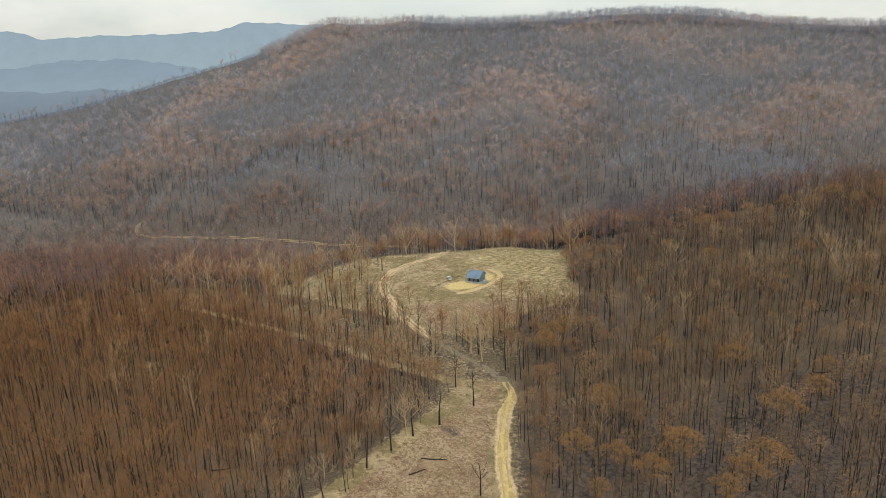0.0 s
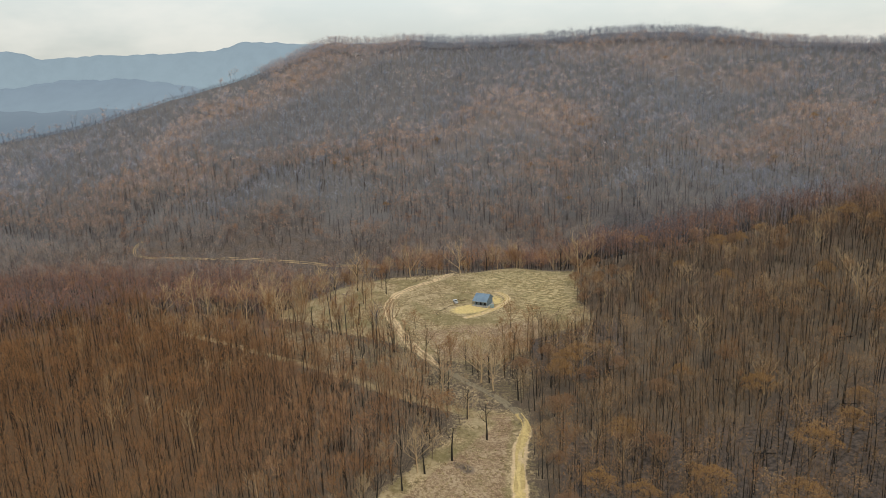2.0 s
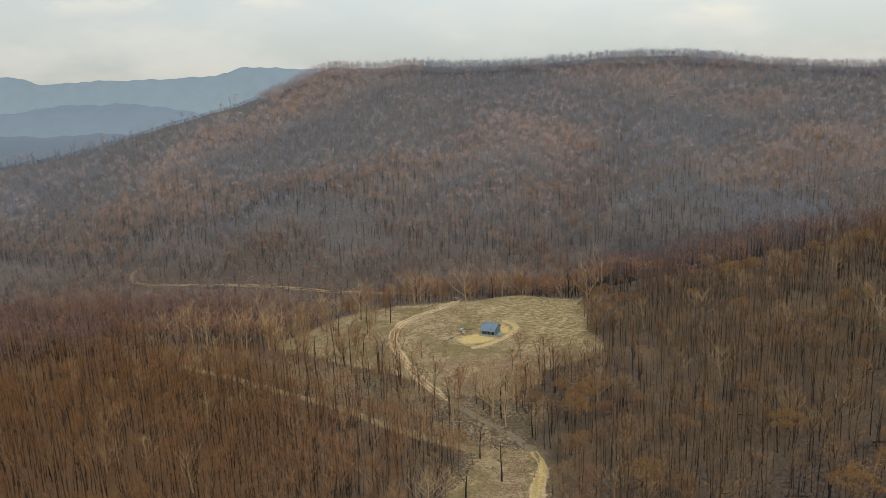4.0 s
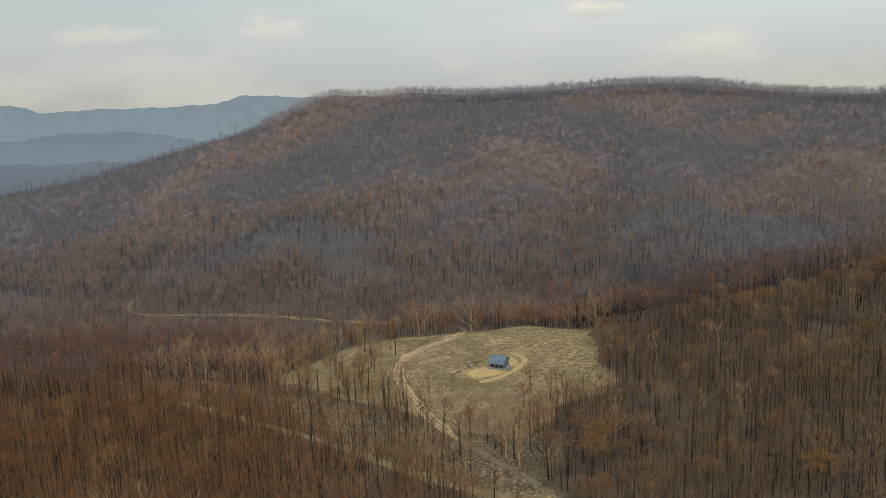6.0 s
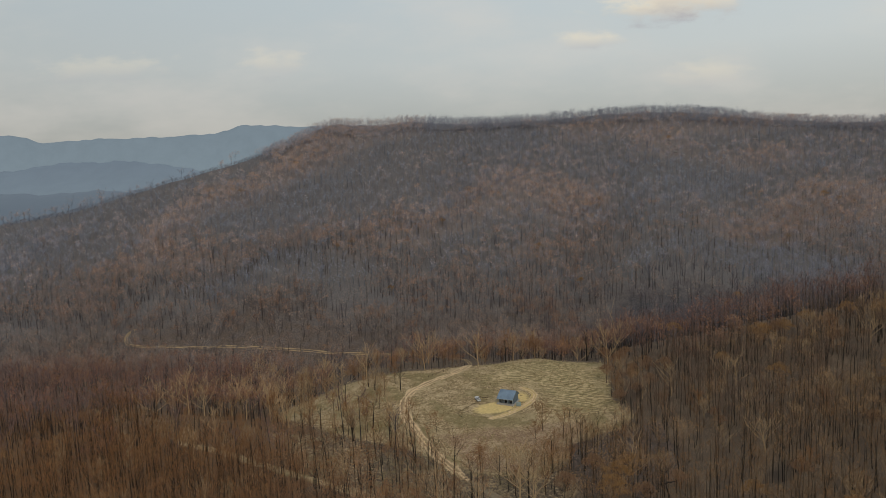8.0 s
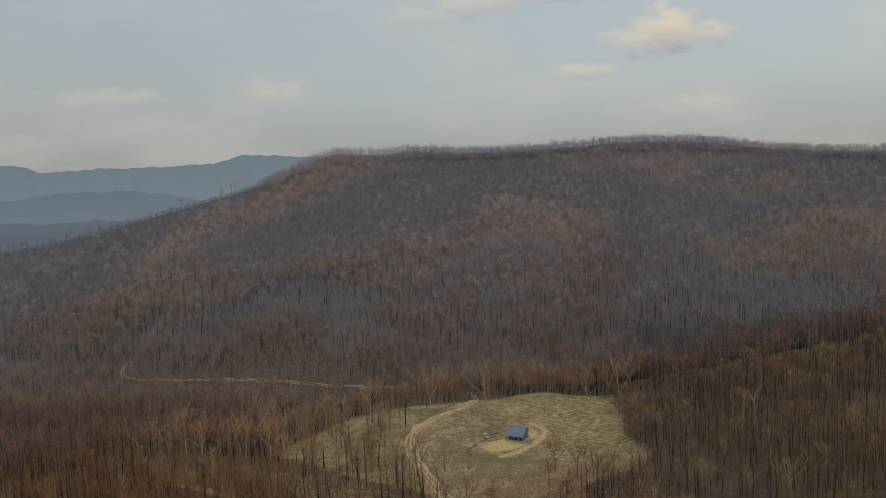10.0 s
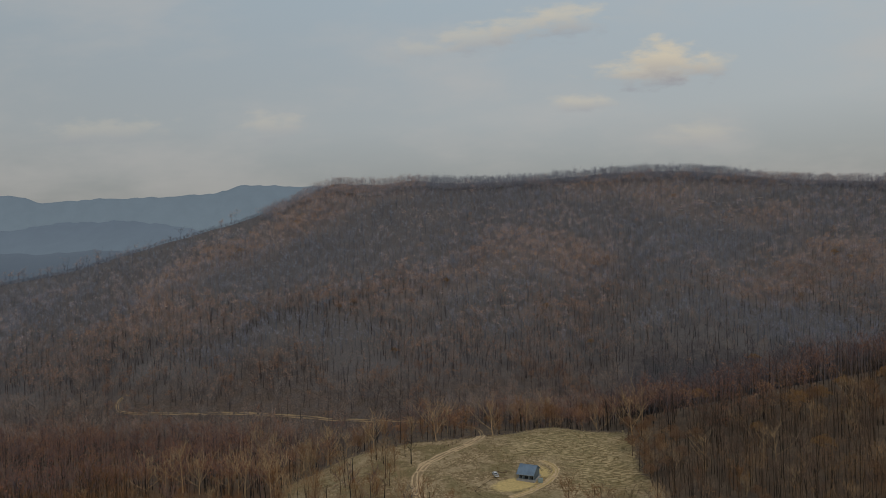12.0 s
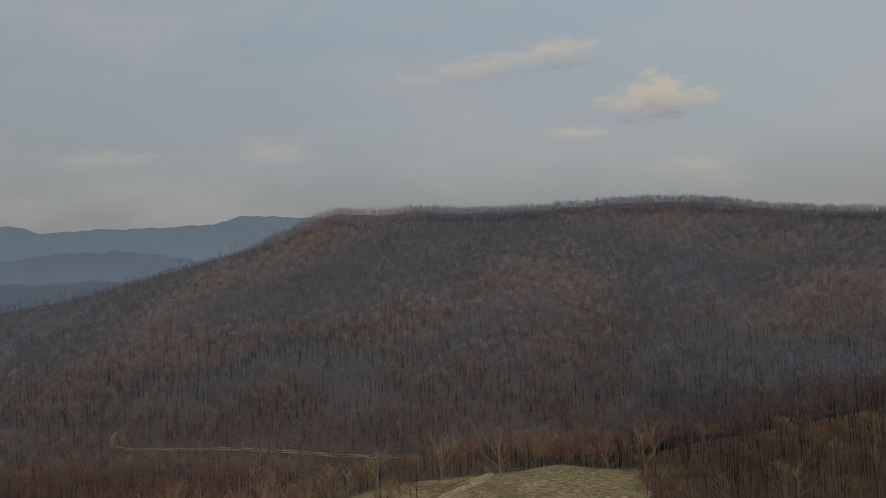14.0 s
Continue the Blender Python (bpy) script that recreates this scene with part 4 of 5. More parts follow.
KINDS = {
    "pale_tree": ([(12, 0.2, 0.12, 11, 0.62, 5, 24, 0.26, 5, 4, 0.7, 0.06), (11, 0.19, 0.18, 10, 0.68, 5, 20, 0.26, 5, 4, 0.7, 0.06), (13, 0.22, 0.2, 10, 0.55, 5, 30, 0.26, 5, 4, 0.8, 0.06)], [PALE, PALE, GOLD], "pale leafless gum tree with spreading bare branches"),
    "charred_tree": ([(11, 0.26, 0.5, 6, 0.4, 4, 14, 0.3, 5, 4, 0.6, 0.05), (12, 0.24, 0.4, 7, 0.35, 4, 0, 0.3, 5, 4, 0.6, 0.05), (9, 0.3, 0.6, 4, 0.4, 3, 0, 0.3, 5, 4, 0.6, 0.05)], [CHAR, CHAR, LEAF], "charred black tree with bare broken limbs"),
    "scorched_tree": ([(11, 0.17, 0.25, 10, 0.46, 11, 420, 0.2, 4, 4, 0.75, 0.04), (10, 0.15, 0.2, 10, 0.5, 11, 440, 0.2, 4, 4, 0.8, 0.04), (12.5, 0.18, 0.3, 10, 0.44, 11, 400, 0.2, 4, 4, 0.75, 0.04)], [BROWN_BARK, TWIG, LEAF], "scorched tree with a rust-brown twiggy crown"),
    "tan_tree": ([(11, 0.15, 0.25, 10, 0.48, 10, 320, 0.18, 4, 4, 0.75, 0.04), (12.5, 0.16, 0.3, 10, 0.45, 10, 300, 0.18, 4, 4, 0.75, 0.04), (10, 0.14, 0.2, 10, 0.52, 10, 340, 0.18, 4, 4, 0.75, 0.04)], [BROWN_BARK, TAN, GOLD], "dry tan tree with a fine open crown"),
    "gold_tree": ([(13, 0.24, 0.35, 12, 0.42, 2, 2340, 0.2, 4, 4, 0.75, 0.05), (12, 0.22, 0.3, 12, 0.45, 2, 2340, 0.2, 4, 4, 0.8, 0.05)], [BROWN_BARK, DULL_TWIG, GOLD], "tree with a full crown of dry golden-brown leaves"),
    "russet_tree": ([(9.5, 0.2, 0.4, 12, 0.5, 2, 2340, 0.2, 4, 4, 0.65, 0.05), (11, 0.22, 0.4, 12, 0.42, 2, 2340, 0.2, 4, 4, 0.7, 0.05)], [BROWN_BARK, TWIG, RED], "tree with a dense dome of dead russet leaves"),
}
MASTERS, COUNT = {}, {}
tr = np.random.default_rng(21)


def stand_tree(kind, x, y, size=None):
    shapes, mats, label = KINDS[kind]
    n = COUNT[kind] = COUNT.get(kind, -1) + 1
    k = n % len(shapes)
    m = place(x, y, size or tr.uniform(0.8, 1.15), tr.uniform(0, math.tau), tr.normal(0, 0.05, 2), 0.0)
    if (kind, k) not in MASTERS:
        MASTERS[kind, k] = tree_thing(kind, 500 + 17 * n + len(kind), shapes[k], mats, label)
        tagged(MASTERS[kind, k], group=kind + "s of the valley")
        MASTERS[kind, k].matrix_basis = m
        return MASTERS[kind, k]
    ob = copy_thing(MASTERS[kind, k], m)
    ob.matrix_basis = m
    return ob


for kind, spots in SPOTS.items():
    for x, y in spots:
        stand_tree(kind, x, y, tr.uniform(0.95, 1.35) if kind == "gold_tree" else tr.uniform(1.05, 1.6) if kind == "pale_tree" else None)

# Dry golden crowns that the fire missed on the hill.
for x, y in ((153, 767), (166, 771), (146, 758), (322, 724), (346, 716), (424, 757), (438, 752), (410, 760), (-113, 691), (-100, 698), (-8, 742), (88, 706), (-250, 812), (-236, 806), (-180, 848), (280, 872), (-340, 700), (120, 655), (-60, 660), (250, 615)):
    stand_tree("gold_tree", x, y, tr.uniform(0.75, 1.05))

# Trees behind the clearing, down to the far track.
for k in range(58):
    x, y = tr.uniform(-150, 95), tr.uniform(380, 500)
    if bare(x, y) < -1.5 and off_line(x, y, FAR_ROAD) > 4 and (inside(x, y, BEHIND) < 0 or tr.random() < 0.5):
        stand_tree(tr.choice(["pale_tree", "russet_tree", "scorched_tree", "tan_tree"], p=[0.34, 0.2, 0.16, 0.3]), float(x), float(y), tr.uniform(1.0, 1.7))

# Leafy crowns that stand out of the burnt wood.
for k in range(120):
    x = tr.uniform(30, 235)
    y = tr.uniform(max(125, 1.2 * x + 40), 350)
    if bare(x, y) < -6 and off_line(x, y, ROAD) > 8:
        stand_tree(tr.choice(["gold_tree", "russet_tree", "pale_tree", "tan_tree", "scorched_tree"], p=[0.12, 0.2, 0.26, 0.24, 0.18]), float(x), float(y), tr.uniform(0.65, 1.1))
for k in range(60):
    x, y = tr.uniform(-190, -20), tr.uniform(150, 320)
    if abs(x) < 0.66 * y and bare(x, y) < -6 and off_line(x, y, TRACK) > 5:
        stand_tree(tr.choice(["pale_tree", "russet_tree", "tan_tree", "scorched_tree"], p=[0.3, 0.2, 0.3, 0.2]), float(x), float(y), tr.uniform(0.55, 0.95))

# Trees scattered over the broken ground west of the track.
for k in range(52):
    x, y = tr.uniform(-112, -34), tr.uniform(285, 408)
    if bare(x, y) > 0 and off_line(x, y, ROAD) > 6 and tr.random() < 0.75 + 0.25 * (y < 340):
        stand_tree(tr.choice(["tan_tree", "scorched_tree", "charred_tree", "pale_tree"], p=[0.5, 0.22, 0.16, 0.12]), float(x), float(y), tr.uniform(0.75, 1.4))

# The ragged edge of the wood round the clearing, the paddock and the tracks.
ex, ey = scatter(tr, -150, 100, 140, 450, 4.2)
depth = bare(ex, ey)
way_off = np.minimum(off_line(ex, ey, ROAD), off_line(ex, ey, TRACK))
edge = (((depth > -7) & (depth < 1.5)) | ((way_off < 9) & (depth < 1))) & (way_off > 3.2) & (off_line(ex, ey + 6, ROAD) > 5.5) & (np.hypot(ex - 12, ey - 330) > 30)
edge &= ~((ey > 300) & (ex > -60) & (depth > -2.5)) & (tr.random(len(ex)) < np.where((ey > 368) & (ex > -90), 0.16, np.where((ex < -45) & (ey > 260), 0.25, 0.45)))
for x, y in zip(ex[edge], ey[edge]):
    stand_tree(tr.choice(["scorched_tree", "tan_tree", "charred_tree", "pale_tree"], p=[0.38, 0.38, 0.18, 0.06]), float(x), float(y), tr.uniform(0.55, 1.1 + 0.4 * (y > 368)))


# ---- the shed and what stands round it ----
def box(bm, size, at, turn=None, bevel=0.0):
    made = bmesh.ops.create_cube(bm, size=1.0)["verts"]
    bmesh.ops.scale(bm, vec=size, verts=made)
    if bevel:
        edges = {e for v in made for e in v.link_edges}
        made = list({v for f in bmesh.ops.bevel(bm, geom=list(edges), offset=bevel, segments=2, affect="EDGES", profile=0.5)["faces"] for v in f.verts} | {v for v in made if v.is_valid})
    if turn:
        bmesh.ops.rotate(bm, verts=made, matrix=Euler([radians(a) for a in turn]).to_matrix(), cent=(0, 0, 0))
    bmesh.ops.translate(bm, vec=at, verts=made)
    return bm


def rod(bm, a, b, r, r2=None, sides=10):
    a, b = Vector(a), Vector(b)
    m = Matrix.Translation((a + b) / 2) @ (b - a).to_track_quat("Z", "Y").to_matrix().to_4x4()
    bmesh.ops.create_cone(bm, cap_ends=True, segments=sides, radius1=r, radius2=r if r2 is None else r2, depth=(b - a).length, matrix=m)
    return bm


def fresh():
    return bmesh.new()


ROOF = grained("blue_grey_roof_sheet", (0.17, 0.235, 0.305), (0.225, 0.30, 0.375), 0.8, 0.45, 0.0, 0.3, 0.05)
WALL = grained("blue_grey_wall_sheet", (0.13, 0.17, 0.20), (0.18, 0.23, 0.26), 1.2, 0.5, 0.0, 0.4, 0.05)
FRAME = grained("pale_grey_steel", (0.30, 0.33, 0.34), (0.40, 0.43, 0.44), 3, 0.5)
CONCRETE = grained("grey_concrete", (0.34, 0.31, 0.27), (0.46, 0.42, 0.36), 2)
TIMBER = grained("weathered_timber", (0.16, 0.11, 0.07), (0.28, 0.20, 0.12), 4)
BLACKWOOD = grained("charcoal_wood", (0.015, 0.014, 0.014), (0.05, 0.045, 0.04), 3)
WHITE = grained("white_car_paint", (0.72, 0.73, 0.74), (0.80, 0.80, 0.80), 2, 0.25, 0.0, 0.5, 0.0)
RUBBER = grained("black_rubber", (0.015, 0.015, 0.015), (0.03, 0.03, 0.03), 6)
CHROME = grained("brushed_alloy", (0.5, 0.5, 0.5), (0.62, 0.62, 0.62), 8, 0.3, 0.9)
TANK = grained("grey_green_tank", (0.24, 0.30, 0.29), (0.31, 0.37, 0.35), 2, 0.5)


def glass_material():
    m, t, b = material("dark_window_glass", 0.06)
    b.inputs["Base Color"].default_value = (0.02, 0.025, 0.03, 1)
    b.inputs["Specular IOR Level"].default_value = 0.5
    return m


GLASS = glass_material()


def shed():
    base = tagged(new("shed"), "blue-grey sheet-metal shed with a veranda on a sandy pad", "shed")
    base.matrix_basis = Matrix.Translation((15.6, 334.6, float(land(15.6, 334.6)) - 0.05)) @ Matrix.Rotation(radians(-27), 4, "Z")
    part("slab", box(fresh(), (8.4, 9.2, 0.5), (0, -0.6, 0.0), bevel=0.03), CONCRETE, base, "grey concrete slab")
    high, wide, y0, y1, thick = 3.6, 7.1, -2.9, 3.6, 0.14
    # front wall: piers and a lintel round three openings
    front = fresh()
    gaps = [(-2.25, 1.5), (0.0, 1.5), (2.25, 1.5)]
    xs = [-wide / 2] + [v for c, w in gaps for v in (c - w / 2, c + w / 2)] + [wide / 2]
    for a, b in zip(xs[::2], xs[1::2]):
        box(front, (b - a, thick, high), ((a + b) / 2, y0, 0.25 + high / 2))
    for c, w in gaps:
        box(front, (w, thick, 1.3), (c, y0, 0.25 + high - 0.65))
    part("front_wall", front, WALL, base)
    for k, (c, w) in enumerate(gaps):
        tall = high - 1.3
        sash = part("glass_door" if k == 1 else "window", box(fresh(), (w - 0.16, 0.03, tall - 0.16), (c, y0, 0.25 + tall / 2)), GLASS, base, "dark glazed panel")
        rim = fresh()
        for sx in (-1, 1):
            box(rim, (0.08, 0.1, tall), (c + sx * (w / 2 - 0.04), y0, 0.25 + tall / 2))
        for z in (0.29, 0.25 + tall - 0.04):
            box(rim, (w - 0.16, 0.1, 0.08), (c, y0, z))
        box(rim, (0.06, 0.09, tall - 0.16), (c, y0, 0.25 + tall / 2))
        part("frame", rim, FRAME, sash, "pale grey frame")
    part("back_wall", box(fresh(), (wide, thick, high), (0, y1, 0.25 + high / 2)), WALL, base)
    for sx in (-1, 1):
        end = fresh()
        rim = [(y0 + thick / 2, 0.25), (y1 - thick / 2, 0.25), (y1 - thick / 2, 0.25 + high), (0.3, 5.3), (y0 + thick / 2, 0.25 + high)]
        rows = [[end.verts.new((sx * (wide / 2 + o), y, z)) for y, z in rim] for o in (0.0, -thick)]
        end.faces.new(rows[0])
        end.faces.new(rows[1][::-1])
        for i in range(5):
            end.faces.new((rows[0][i], rows[1][i], rows[1][(i + 1) % 5], rows[0][(i + 1) % 5]))
        bmesh.ops.recalc_face_normals(end, faces=end.faces)
        wall = part("end_wall", end, WALL, base)
        ribs = fresh()
        for j in range(12):
            y = y0 + 0.4 + j * 0.52
            top = 0.25 + high + (1.45 * (1 - abs(y - 0.3) / 3.3)) - 0.1
            box(ribs, (0.03, 0.06, top - 0.3), (sx * (wide / 2 + 0.017), y, 0.28 + (top - 0.3) / 2))
        part("cladding_rib", ribs, WALL, wall)
    # roof: two gently bowed slopes with raised seams
    ridge_y, ridge_z, eave_z, over = 0.3, 5.5, 2.85, 3.95

    def bow(u, eave_y):
        return ridge_y + (eave_y - ridge_y) * u, ridge_z - (ridge_z - eave_z) * (0.75 * u + 0.25 * u * u)

    for name, eave_y in (("front_roof_slope", -5.0), ("back_roof_slope", 4.4)):
        sheet = fresh()
        grid = []
        for k in range(9):
            y, z = bow(k / 8, eave_y)
            grid.append([sheet.verts.new((sx * over, y, z + dz)) for sx, dz in ((-1, 0), (1, 0), (1, -0.09), (-1, -0.09))])
        for a, b in zip(grid, grid[1:]):
            for i in range(4):
                sheet.faces.new((a[i], a[(i + 1) % 4], b[(i + 1) % 4], b[i]))
        sheet.faces.new(grid[0]), sheet.faces.new(grid[-1][::-1])
        bmesh.ops.recalc_face_normals(sheet, faces=sheet.faces)
        slope = part(name, sheet, ROOF, base, "blue-grey roof sheeting")
        for j in range(13):
            seam = fresh()
            x = -over + 0.15 + j * (2 * over - 0.3) / 12
            for k in range(4):
                (ya, za), (yb, zb) = bow(k / 4, eave_y), bow((k + 1) / 4, eave_y)
                long = math.hypot(yb - ya, zb - za)
                box(seam, (0.05, long, 0.05), (x, (ya + yb) / 2, (za + zb) / 2 + 0.045), (math.degrees(math.atan2(zb - za, yb - ya)), 0, 0))
            part("seam", seam, ROOF, slope)
        part("gutter", box(fresh(), (2 * over, 0.16, 0.14), (0, eave_y + (0.08 if eave_y > 0 else -0.08), eave_z - 0.08), bevel=0.02), FRAME, base, "pale grey gutter")
    part("ridge_cap", box(fresh(), (2 * over, 0.45, 0.07), (0, ridge_y, ridge_z + 0.04), bevel=0.03), ROOF, base)
    for x in (-3.8, -1.28, 1.28, 3.8):
        part("veranda_post", box(fresh(), (0.13, 0.13, 2.55), (x, -4.7, 0.25 + 1.27), bevel=0.015), FRAME, base, "pale grey steel post")
    part("veranda_beam", box(fresh(), (8.0, 0.12, 0.2), (0, -4.7, 2.72)), FRAME, base)
    return base


shed()


def water_tank():
    base = tagged(new("water_tank"), "squat grey-green water tank beside the shed", "tank")
    base.matrix_basis = Matrix.Translation((19.6, 328.6, float(land(19.6, 328.6)) - 0.05)) @ Matrix.Rotation(radians(-17), 4, "Z")
    part("body", box(fresh(), (2.1, 1.0, 1.9), (0, 0, 0.95), bevel=0.18), TANK, base)
    part("lid", rod(fresh(), (0, 0, 1.9), (0, 0, 1.97), 0.26), FRAME, base, "pale round lid")
    ribs = fresh()
    for z in (0.45, 0.95, 1.45):
        box(ribs, (2.14, 1.04, 0.06), (0, 0, z), bevel=0.02)
    part("rib", ribs, TANK, base)
    part("tap", rod(fresh(), (0.6, -0.5, 0.3), (0.6, -0.62, 0.28), 0.035), CHROME, base)


water_tank()


def ute():
    base = tagged(new("ute"), "white utility vehicle parked on dry grass", "car")
    base.matrix_basis = Matrix.Translation((1.4, 337.2, float(land(1.4, 337.2)))) @ Matrix.Rotation(radians(102), 4, "Z")
    part("body", box(box(fresh(), (4.9, 1.75, 0.55), (0, 0, 0.72), bevel=0.12), (1.5, 1.68, 0.28), (1.55, 0, 1.06), bevel=0.1), WHITE, base)
    cab = fresh()
    rim = [(-0.55, 0.98), (1.25, 0.98), (0.75, 1.62), (-0.45, 1.66)]
    rows = [[cab.verts.new((x, sy * (0.8 - (0.14 if z > 1.2 else 0)), z)) for x, z in rim] for sy in (-1, 1)]
    cab.faces.new(rows[0]), cab.faces.new(rows[1][::-1])
    for i in range(4):
        cab.faces.new((rows[0][i], rows[1][i], rows[1][(i + 1) % 4], rows[0][(i + 1) % 4]))
    bmesh.ops.recalc_face_normals(cab, faces=cab.faces)
    cabin = part("cab", cab, WHITE, base)
    part("windscreen", box(fresh(), (0.03, 1.3, 0.62), (1.03, 0, 1.29), (0, -38, 0)), GLASS, cabin, "dark windscreen")
    part("rear_window", box(fresh(), (0.03, 1.25, 0.42), (-0.52, 0, 1.36), (0, 8, 0)), GLASS, cabin)
    for sy in (-1, 1):
        part("side_window", box(fresh(), (1.05, 0.03, 0.4), (0.22, sy * 0.735, 1.36), (sy * 12, 0, 0)), GLASS, cabin)
    tray = fresh()
    box(tray, (1.85, 1.7, 0.08), (-1.5, 0, 1.0))
    for sy in (-1, 1):
        box(tray, (1.85, 0.05, 0.3), (-1.5, sy * 0.83, 1.18))
    box(tray, (0.05, 1.6, 0.3), (-2.4, 0, 1.18))
    part("tray", tray, CHROME, base, "alloy tray")
    part("bumper", box(fresh(), (0.16, 1.7, 0.22), (2.48, 0, 0.55), bevel=0.04), RUBBER, base)
    for sy in (-1, 1):
        part("headlight", box(fresh(), (0.06, 0.32, 0.18), (2.44, sy * 0.62, 0.86), bevel=0.02), CHROME, base)
        for x in (1.5, -1.5):
            wheel = part("wheel", rod(fresh(), (x, sy * 0.66, 0.36), (x, sy * 0.9, 0.36), 0.36, sides=16), RUBBER, base, "black tyre")
            part("rim", rod(fresh(), (x, sy * 0.86, 0.36), (x, sy * 0.915, 0.36), 0.2, sides=12), CHROME, wheel)


ute()


def log_of(name, x, y, long, r, turn, mat, label, lift=0.0, tip=0.0):
    base = tagged(new(name), label, "log")
    base.matrix_basis = Matrix.Translation((x, y, float(land(x, y)) + r * 0.8 + lift)) @ Matrix.Rotation(radians(turn), 4, "Z") @ Matrix.Rotation(radians(tip), 4, "Y")
    n = 5
    bark = fresh()
    for k in range(n):
        a, b = -long / 2 + long * k / n, -long / 2 + long * (k + 1) / n
        rod(bark, (a, 0.05 * math.sin(k * 2.1), 0), (b, 0.05 * math.sin(k * 2.1 + 2.1), 0), r * (1 - 0.09 * k), r * (1 - 0.09 * (k + 1)), 8)
    part("stem", bark, mat, base)
    stub = fresh()
    rod(stub, (long * 0.2, 0, 0), (long * 0.32, 0.45, 0.5), r * 0.4, r * 0.15, 6)
    part("broken_branch", stub, mat, base)
    return base


for x, y, long, turn in ((5.5, 340.5, 2.6, 20), (6.6, 341.6, 2.2, 75), (3.6, 341.0, 3.0, 130)):
    tagged(log_of("cut_log", x, y, long, 0.22, turn, TIMBER, "short weathered log lying beside the parked ute"), group="cut logs by the ute")
for x, y, long, r, turn in ((-4.5, 166, 7.5, 0.22, -8), (-9, 160, 5, 0.2, 30), (62, 250, 9, 0.2, 15), (88, 178, 11, 0.2, -6), (70, 186, 8, 0.17, 4), (120, 192, 12, 0.22, 3), (-24, 402, 9, 0.28, -4), (95, 225, 9, 0.18, -12), (56, 232, 7, 0.2, 40), (-62, 160, 7, 0.2, 10), (140, 230, 10, 0.2, 8), (-110, 305, 8, 0.2, 25), (48, 205, 7, 0.16, -20), (-130, 180, 8, 0.18, 12)):
    tagged(log_of("fallen_trunk", x, y, long, r, turn, BLACKWOOD, "charred fallen trunk lying on burnt ground"), group="fallen trunks")


def stump(x, y, tall, tip):
    base = tagged(new("burnt_stump"), "leaning charred stump in the burnt forest", "stump", "burnt stumps")
    base.matrix_basis = Matrix.Translation((x, y, float(land(x, y)) - 0.1)) @ Matrix.Rotation(radians(tip), 4, "Y")
    bm = fresh()
    for k in range(4):
        rod(bm, (0.06 * k, 0, tall * k / 4), (0.06 * (k + 1), 0.03 * k, tall * (k + 1) / 4), 0.34 - 0.05 * k, 0.34 - 0.05 * (k + 1), 8)
    part("stem", bm, BLACKWOOD, base)
    part("spike", rod(fresh(), (0.2, 0, tall * 0.95), (0.3, 0.1, tall * 1.15), 0.12, 0.02, 6), BLACKWOOD, base)


for x, y, tall, tip in ((53, 244, 7, -14), (58, 240, 5, -18), (49, 262, 6, 10), (44, 256, 4, -8)):
    stump(x, y, tall, tip)


def hose():
    """A dark line trailing from the ute across the grass."""
    cu = bpy.data.curves.new("hose", "CURVE")
    cu.dimensions, cu.bevel_depth, cu.bevel_resolution = "3D", 0.07, 1
    sp = cu.splines.new("POLY")
    pts = [(0.2, 334.6), (-0.5, 333.2), (-2.8, 330.6), (-5.6, 327.0), (-8.0, 323.4), (-8.6, 321.4), (-7.4, 318.4), (-6.2, 316.9)]
    fine = [tuple(np.array(a) + (np.array(b) - a) * k / 4) for a, b in zip(pts, pts[1:]) for k in range(4)] + [pts[-1]]
    sp.points.add(len(fine) - 1)
    for p, (x, y) in zip(sp.points, fine):
        x += 0.15 * math.sin(y * 1.7)
        p.co = (x, y, float(land(x, y)) + 0.1, 1)
    cu.materials.append(RUBBER)
    tagged(new("hose", cu), "dark hose trailing over dry grass from the ute", "hose")


hose()


def fence(name, line, gap, mat, label, rails=(0.55, 1.05)):
    base = tagged(new(name), label, "fence")
    pts, prev = [], None
    for (ax, ay), (bx, by) in zip(line, line[1:]):
        n = max(1, round(math.hypot(bx - ax, by - ay) / gap))
        pts += [(ax + (bx - ax) * k / n, ay + (by - ay) * k / n) for k in range(n)]
    pts.append(line[-1])
    for x, y in pts:
        z = float(land(x, y))
        part("post", rod(fresh(), (x, y, z - 0.3), (x, y, z + 1.35), 0.12, 0.1, 8), mat, base)
        if prev:
            for h in rails:
                part("rail", rod(fresh(), (prev[0], prev[1], prev[2] + h), (x, y, z + h), 0.07, sides=6), mat, base)
        prev = (x, y, z)
    return base


fence("yard_fence", [(10, 404), (18, 409), (27, 416)], 2.7, BLACKWOOD, "charred timber yard fence at the top of the clearing", (0.6, 1.2))
fence("track_fence", [(-22, 372), (-12, 384), (-4, 396)], 3.0, TIMBER, "weathered post fence beside the sandy track", (0.9,))


# ---- rock ledges under the ridge ----
ROCK = grained("sandstone_ledge", (0.20, 0.185, 0.185), (0.42, 0.37, 0.345), 0.25, broad=0.05, bump=0.6)
rr = np.random.default_rng(5)


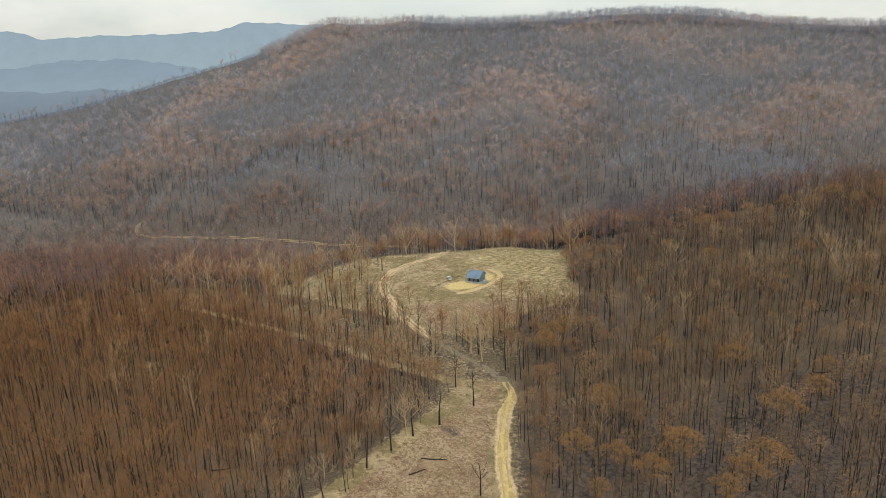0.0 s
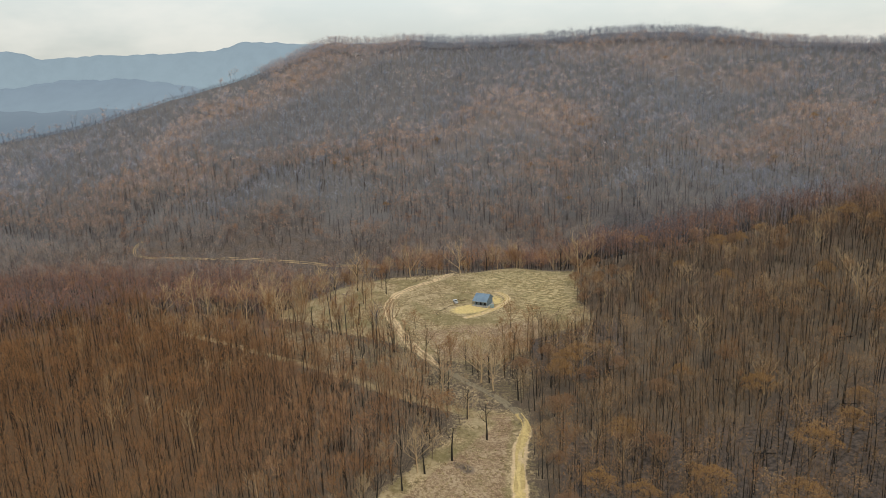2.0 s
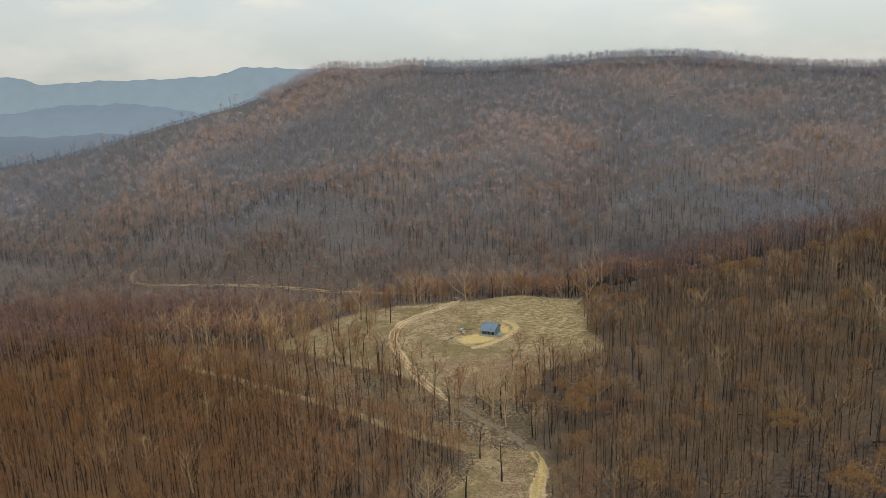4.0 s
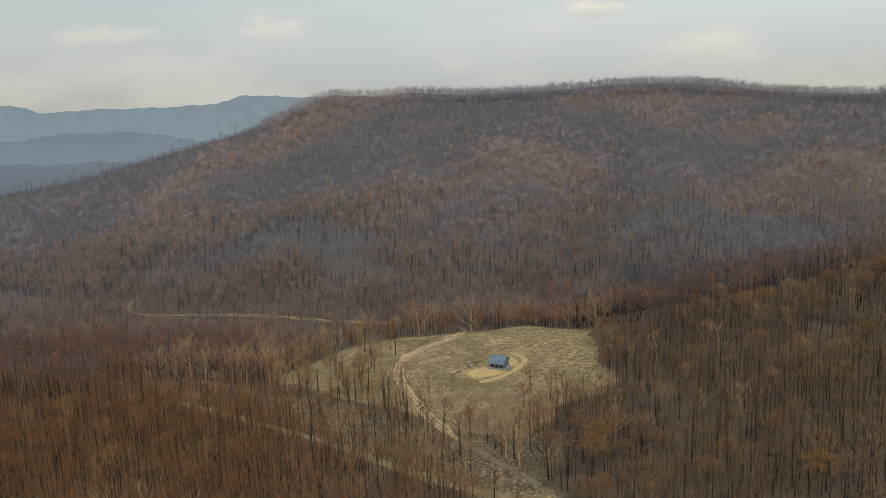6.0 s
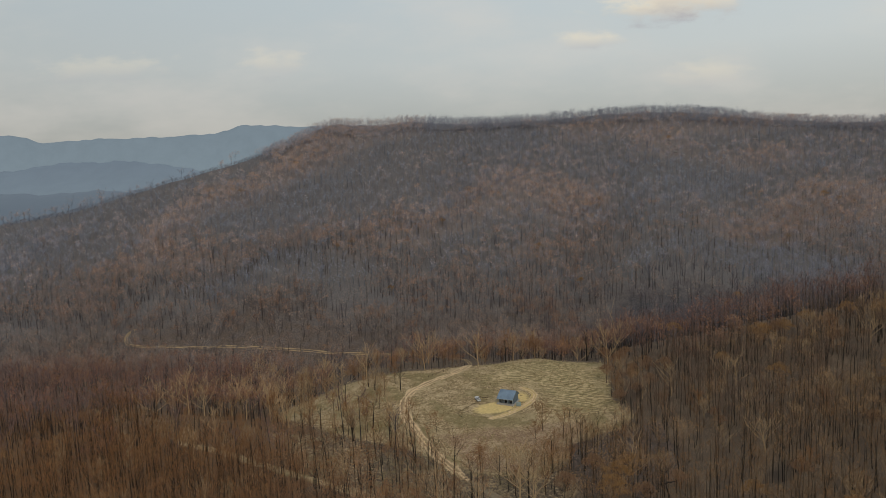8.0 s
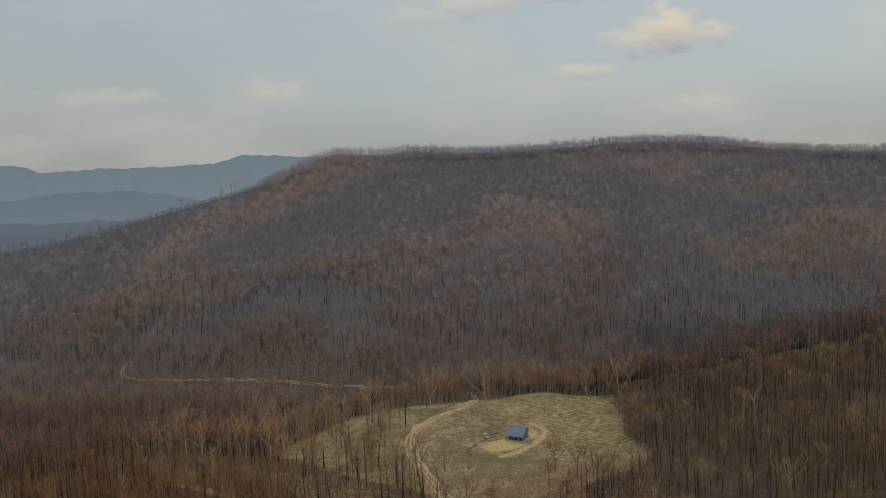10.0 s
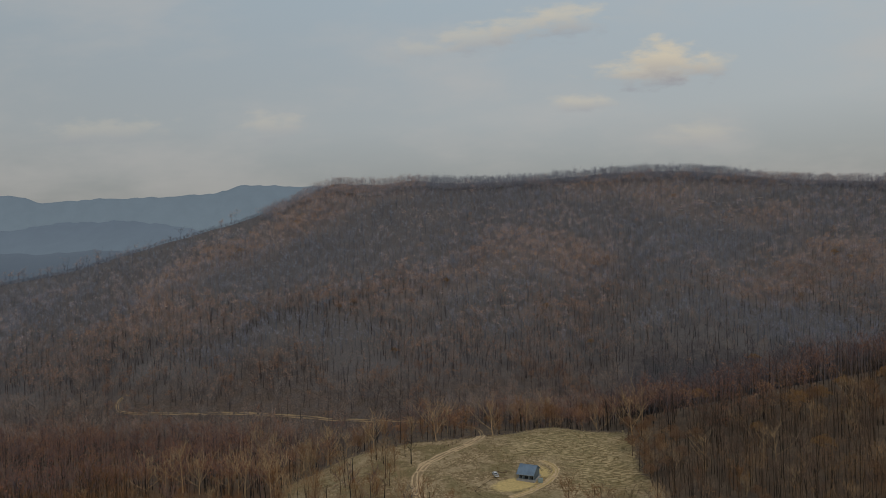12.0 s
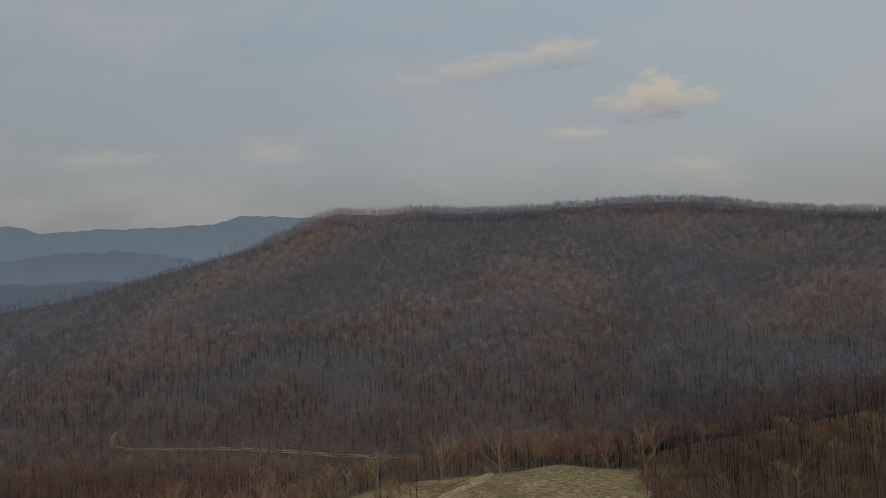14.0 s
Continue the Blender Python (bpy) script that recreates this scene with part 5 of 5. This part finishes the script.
def rock_mesh(seed):
    r = np.random.default_rng(seed)
    bm = fresh()
    bmesh.ops.create_icosphere(bm, subdivisions=2, radius=1.0)
    for v in bm.verts:
        c = v.co
        k = 1 / max(abs(c.x), abs(c.y), abs(c.z)) ** 0.7
        c *= k * (1 + 0.13 * noise.noise(c * 1.7 + Vector((seed, 0, 0))) + 0.06 * r.normal())
        c.z = round(c.z * 1.6) / 1.6 * 0.35 + c.z * 0.65
    me = bpy.data.meshes.new("rock_ledge")
    bm.to_mesh(me)
    bm.free()
    me.materials.append(ROCK)
    return me


ROCKS = [rock_mesh(k) for k in range(6)]


def rock(x, y, size, label="weathered sandstone ledge among burnt trees"):
    ob = tagged(new("rock_ledge", ROCKS[rr.integers(6)]), label, "rock", "rock ledges on the hill")
    ob.matrix_basis = Matrix.Translation((x, y, float(land(x, y)) + 0.05 * size[2])) @ Matrix.Rotation(rr.uniform(-0.25, 0.25), 4, "Z") @ Matrix.Diagonal((*size, 1))
    return ob


for k in range(95):
    x = rr.uniform(-150, 470)
    y = float(crest_y(x)) - 12 - 5 * math.sin(x / 21) + rr.normal(0, 1.5)
    rock(x, y, (rr.uniform(2, 5.5), rr.uniform(1.5, 2.5), rr.uniform(1.2, 2.6)))
for k in range(26):
    x = rr.normal(310, 40)
    rock(x, float(crest_y(x)) - rr.uniform(45, 110), (rr.uniform(1.5, 4), rr.uniform(1.5, 2.5), rr.uniform(1, 2.2)), "pale sandstone boulder on the burnt slope")
for k in range(9):
    rock(rr.normal(-262, 5), 812 + rr.uniform(-14, 14), (rr.uniform(1.5, 3), rr.uniform(1.5, 2.5), rr.uniform(2.5, 5)), "tall pale rock face on the burnt spur")
for x, y in ((-135, 700), (-128, 704), (-140, 706)):
    rock(x, y, (2.6, 2.0, 1.8), "pale boulder on the burnt slope")

# ---- grass tufts ----
STRAW = stand("straw_tufts", [(0.16, 0.105, 0.05), (0.28, 0.20, 0.095), (0.64, 0.50, 0.30)], [(0.20, 0.135, 0.06), (0.48, 0.37, 0.20), (0.24, 0.18, 0.08)], 0.06, much=0.35)


def tuft(seed):
    r = np.random.default_rng(seed)
    g = Growth()
    for k in range(5):
        w = r.normal(size=3) * (0.5, 0.5, 0.1) + (0, 0, 0.5)
        a = r.normal(size=3) * (0.16, 0.16, 0)
        g.spike(a, a + w * r.uniform(0.5, 1.0), 0.12, 0)
    return g.arrays()


tx, ty = scatter(rr, -125, 85, 128, 436, 1.3)
inner = bare(tx, ty)
ok = (inner > -3) & (off_line(tx, ty, ROAD) > 2.6) & (off_line(tx, ty, RING) > 1.6) & (np.hypot((tx - 8) / 1.5, ty - 327) > 9.5) & (rr.random(len(tx)) < 0.35 + 0.3 * drift(tx, ty, 7, 8))
tagged(plant("grass_tufts", [tuft(k) for k in range(8)], tx[ok], ty[ok], rr, 0.6, 1.3, [STRAW]), "dry straw-coloured grass tufts over the clearing", "grass", kind="stuff")


# ---- distance: blue ranges, their haze painted on as a glow ----
# Haze as emission: the hills glow in a tone graded from foot to crest.
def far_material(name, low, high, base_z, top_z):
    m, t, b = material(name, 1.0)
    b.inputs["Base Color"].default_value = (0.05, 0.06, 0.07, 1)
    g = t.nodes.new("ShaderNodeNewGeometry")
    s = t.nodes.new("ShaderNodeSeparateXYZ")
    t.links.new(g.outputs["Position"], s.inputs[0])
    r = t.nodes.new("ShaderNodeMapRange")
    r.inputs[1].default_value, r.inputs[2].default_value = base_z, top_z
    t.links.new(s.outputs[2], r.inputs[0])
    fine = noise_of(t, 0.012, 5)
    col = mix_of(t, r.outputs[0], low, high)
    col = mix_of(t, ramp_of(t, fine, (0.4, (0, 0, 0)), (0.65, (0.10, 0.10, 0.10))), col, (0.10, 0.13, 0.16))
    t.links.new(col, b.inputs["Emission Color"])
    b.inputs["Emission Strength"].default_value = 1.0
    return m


def range_of(name, x0, x1, y, deep, profile, foot, mat, label, rough):
    """A range of hills: a crest line over the plan, falling to both sides."""
    xs = np.linspace(x0, x1, 160)
    px, pz = zip(*profile)
    crest = np.interp(xs, px, pz) + rough * (np.sin(xs / 41) + 0.7 * np.sin(xs / 17 + 1) + 0.5 * np.sin(xs / 7.3))
    rows = np.linspace(-1, 1, 25)
    V = []
    for r in rows:
        h = (1 - abs(r)) ** 0.8
        V.append(np.stack([xs, np.full_like(xs, y + deep * r) + 0.1 * deep * np.sin(xs / 130), foot + (crest - foot) * h + (1 - h) * h * 60 * np.sin(xs / 90 + 3 * r)], -1))
    V = np.stack(V)
    i = np.arange(V.shape[0] * V.shape[1]).reshape(V.shape[:2])
    q = np.stack([i[:-1, :-1], i[:-1, 1:], i[1:, 1:], i[1:, :-1]], -1).reshape(-1, 4)
    me = mesh_of(name, V.reshape(-1, 3), q, [mat])
    me.polygons.foreach_set("use_smooth", np.ones(len(q), bool))
    return tagged(new(name, me), label, "backdrop", kind="structure")


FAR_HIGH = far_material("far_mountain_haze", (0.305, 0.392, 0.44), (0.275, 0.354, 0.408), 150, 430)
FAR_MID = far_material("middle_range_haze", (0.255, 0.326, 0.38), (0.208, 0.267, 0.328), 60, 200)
FAR_LOW = far_material("low_hill_haze", (0.129, 0.166, 0.207), (0.175, 0.221, 0.267), 20, 92)
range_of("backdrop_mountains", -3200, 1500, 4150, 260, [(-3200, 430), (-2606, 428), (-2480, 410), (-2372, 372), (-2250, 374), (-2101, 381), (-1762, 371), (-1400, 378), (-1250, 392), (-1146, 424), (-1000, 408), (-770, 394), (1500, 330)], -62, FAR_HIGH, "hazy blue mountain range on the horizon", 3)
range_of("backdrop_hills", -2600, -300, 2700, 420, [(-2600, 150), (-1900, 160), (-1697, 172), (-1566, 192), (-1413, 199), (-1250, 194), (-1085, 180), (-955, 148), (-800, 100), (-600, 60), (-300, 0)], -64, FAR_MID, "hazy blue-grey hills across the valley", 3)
# low hills that fill the gap below the middle range, glowing like it
range_of("backdrop_low_hills", -3200, 600, 1950, 420, [(-3200, 110), (-1225, 92), (-913, 88), (-677, 92), (-400, 60), (600, 0)], -66, FAR_LOW, "dim blue wooded low hills, haze in their glow", 3)
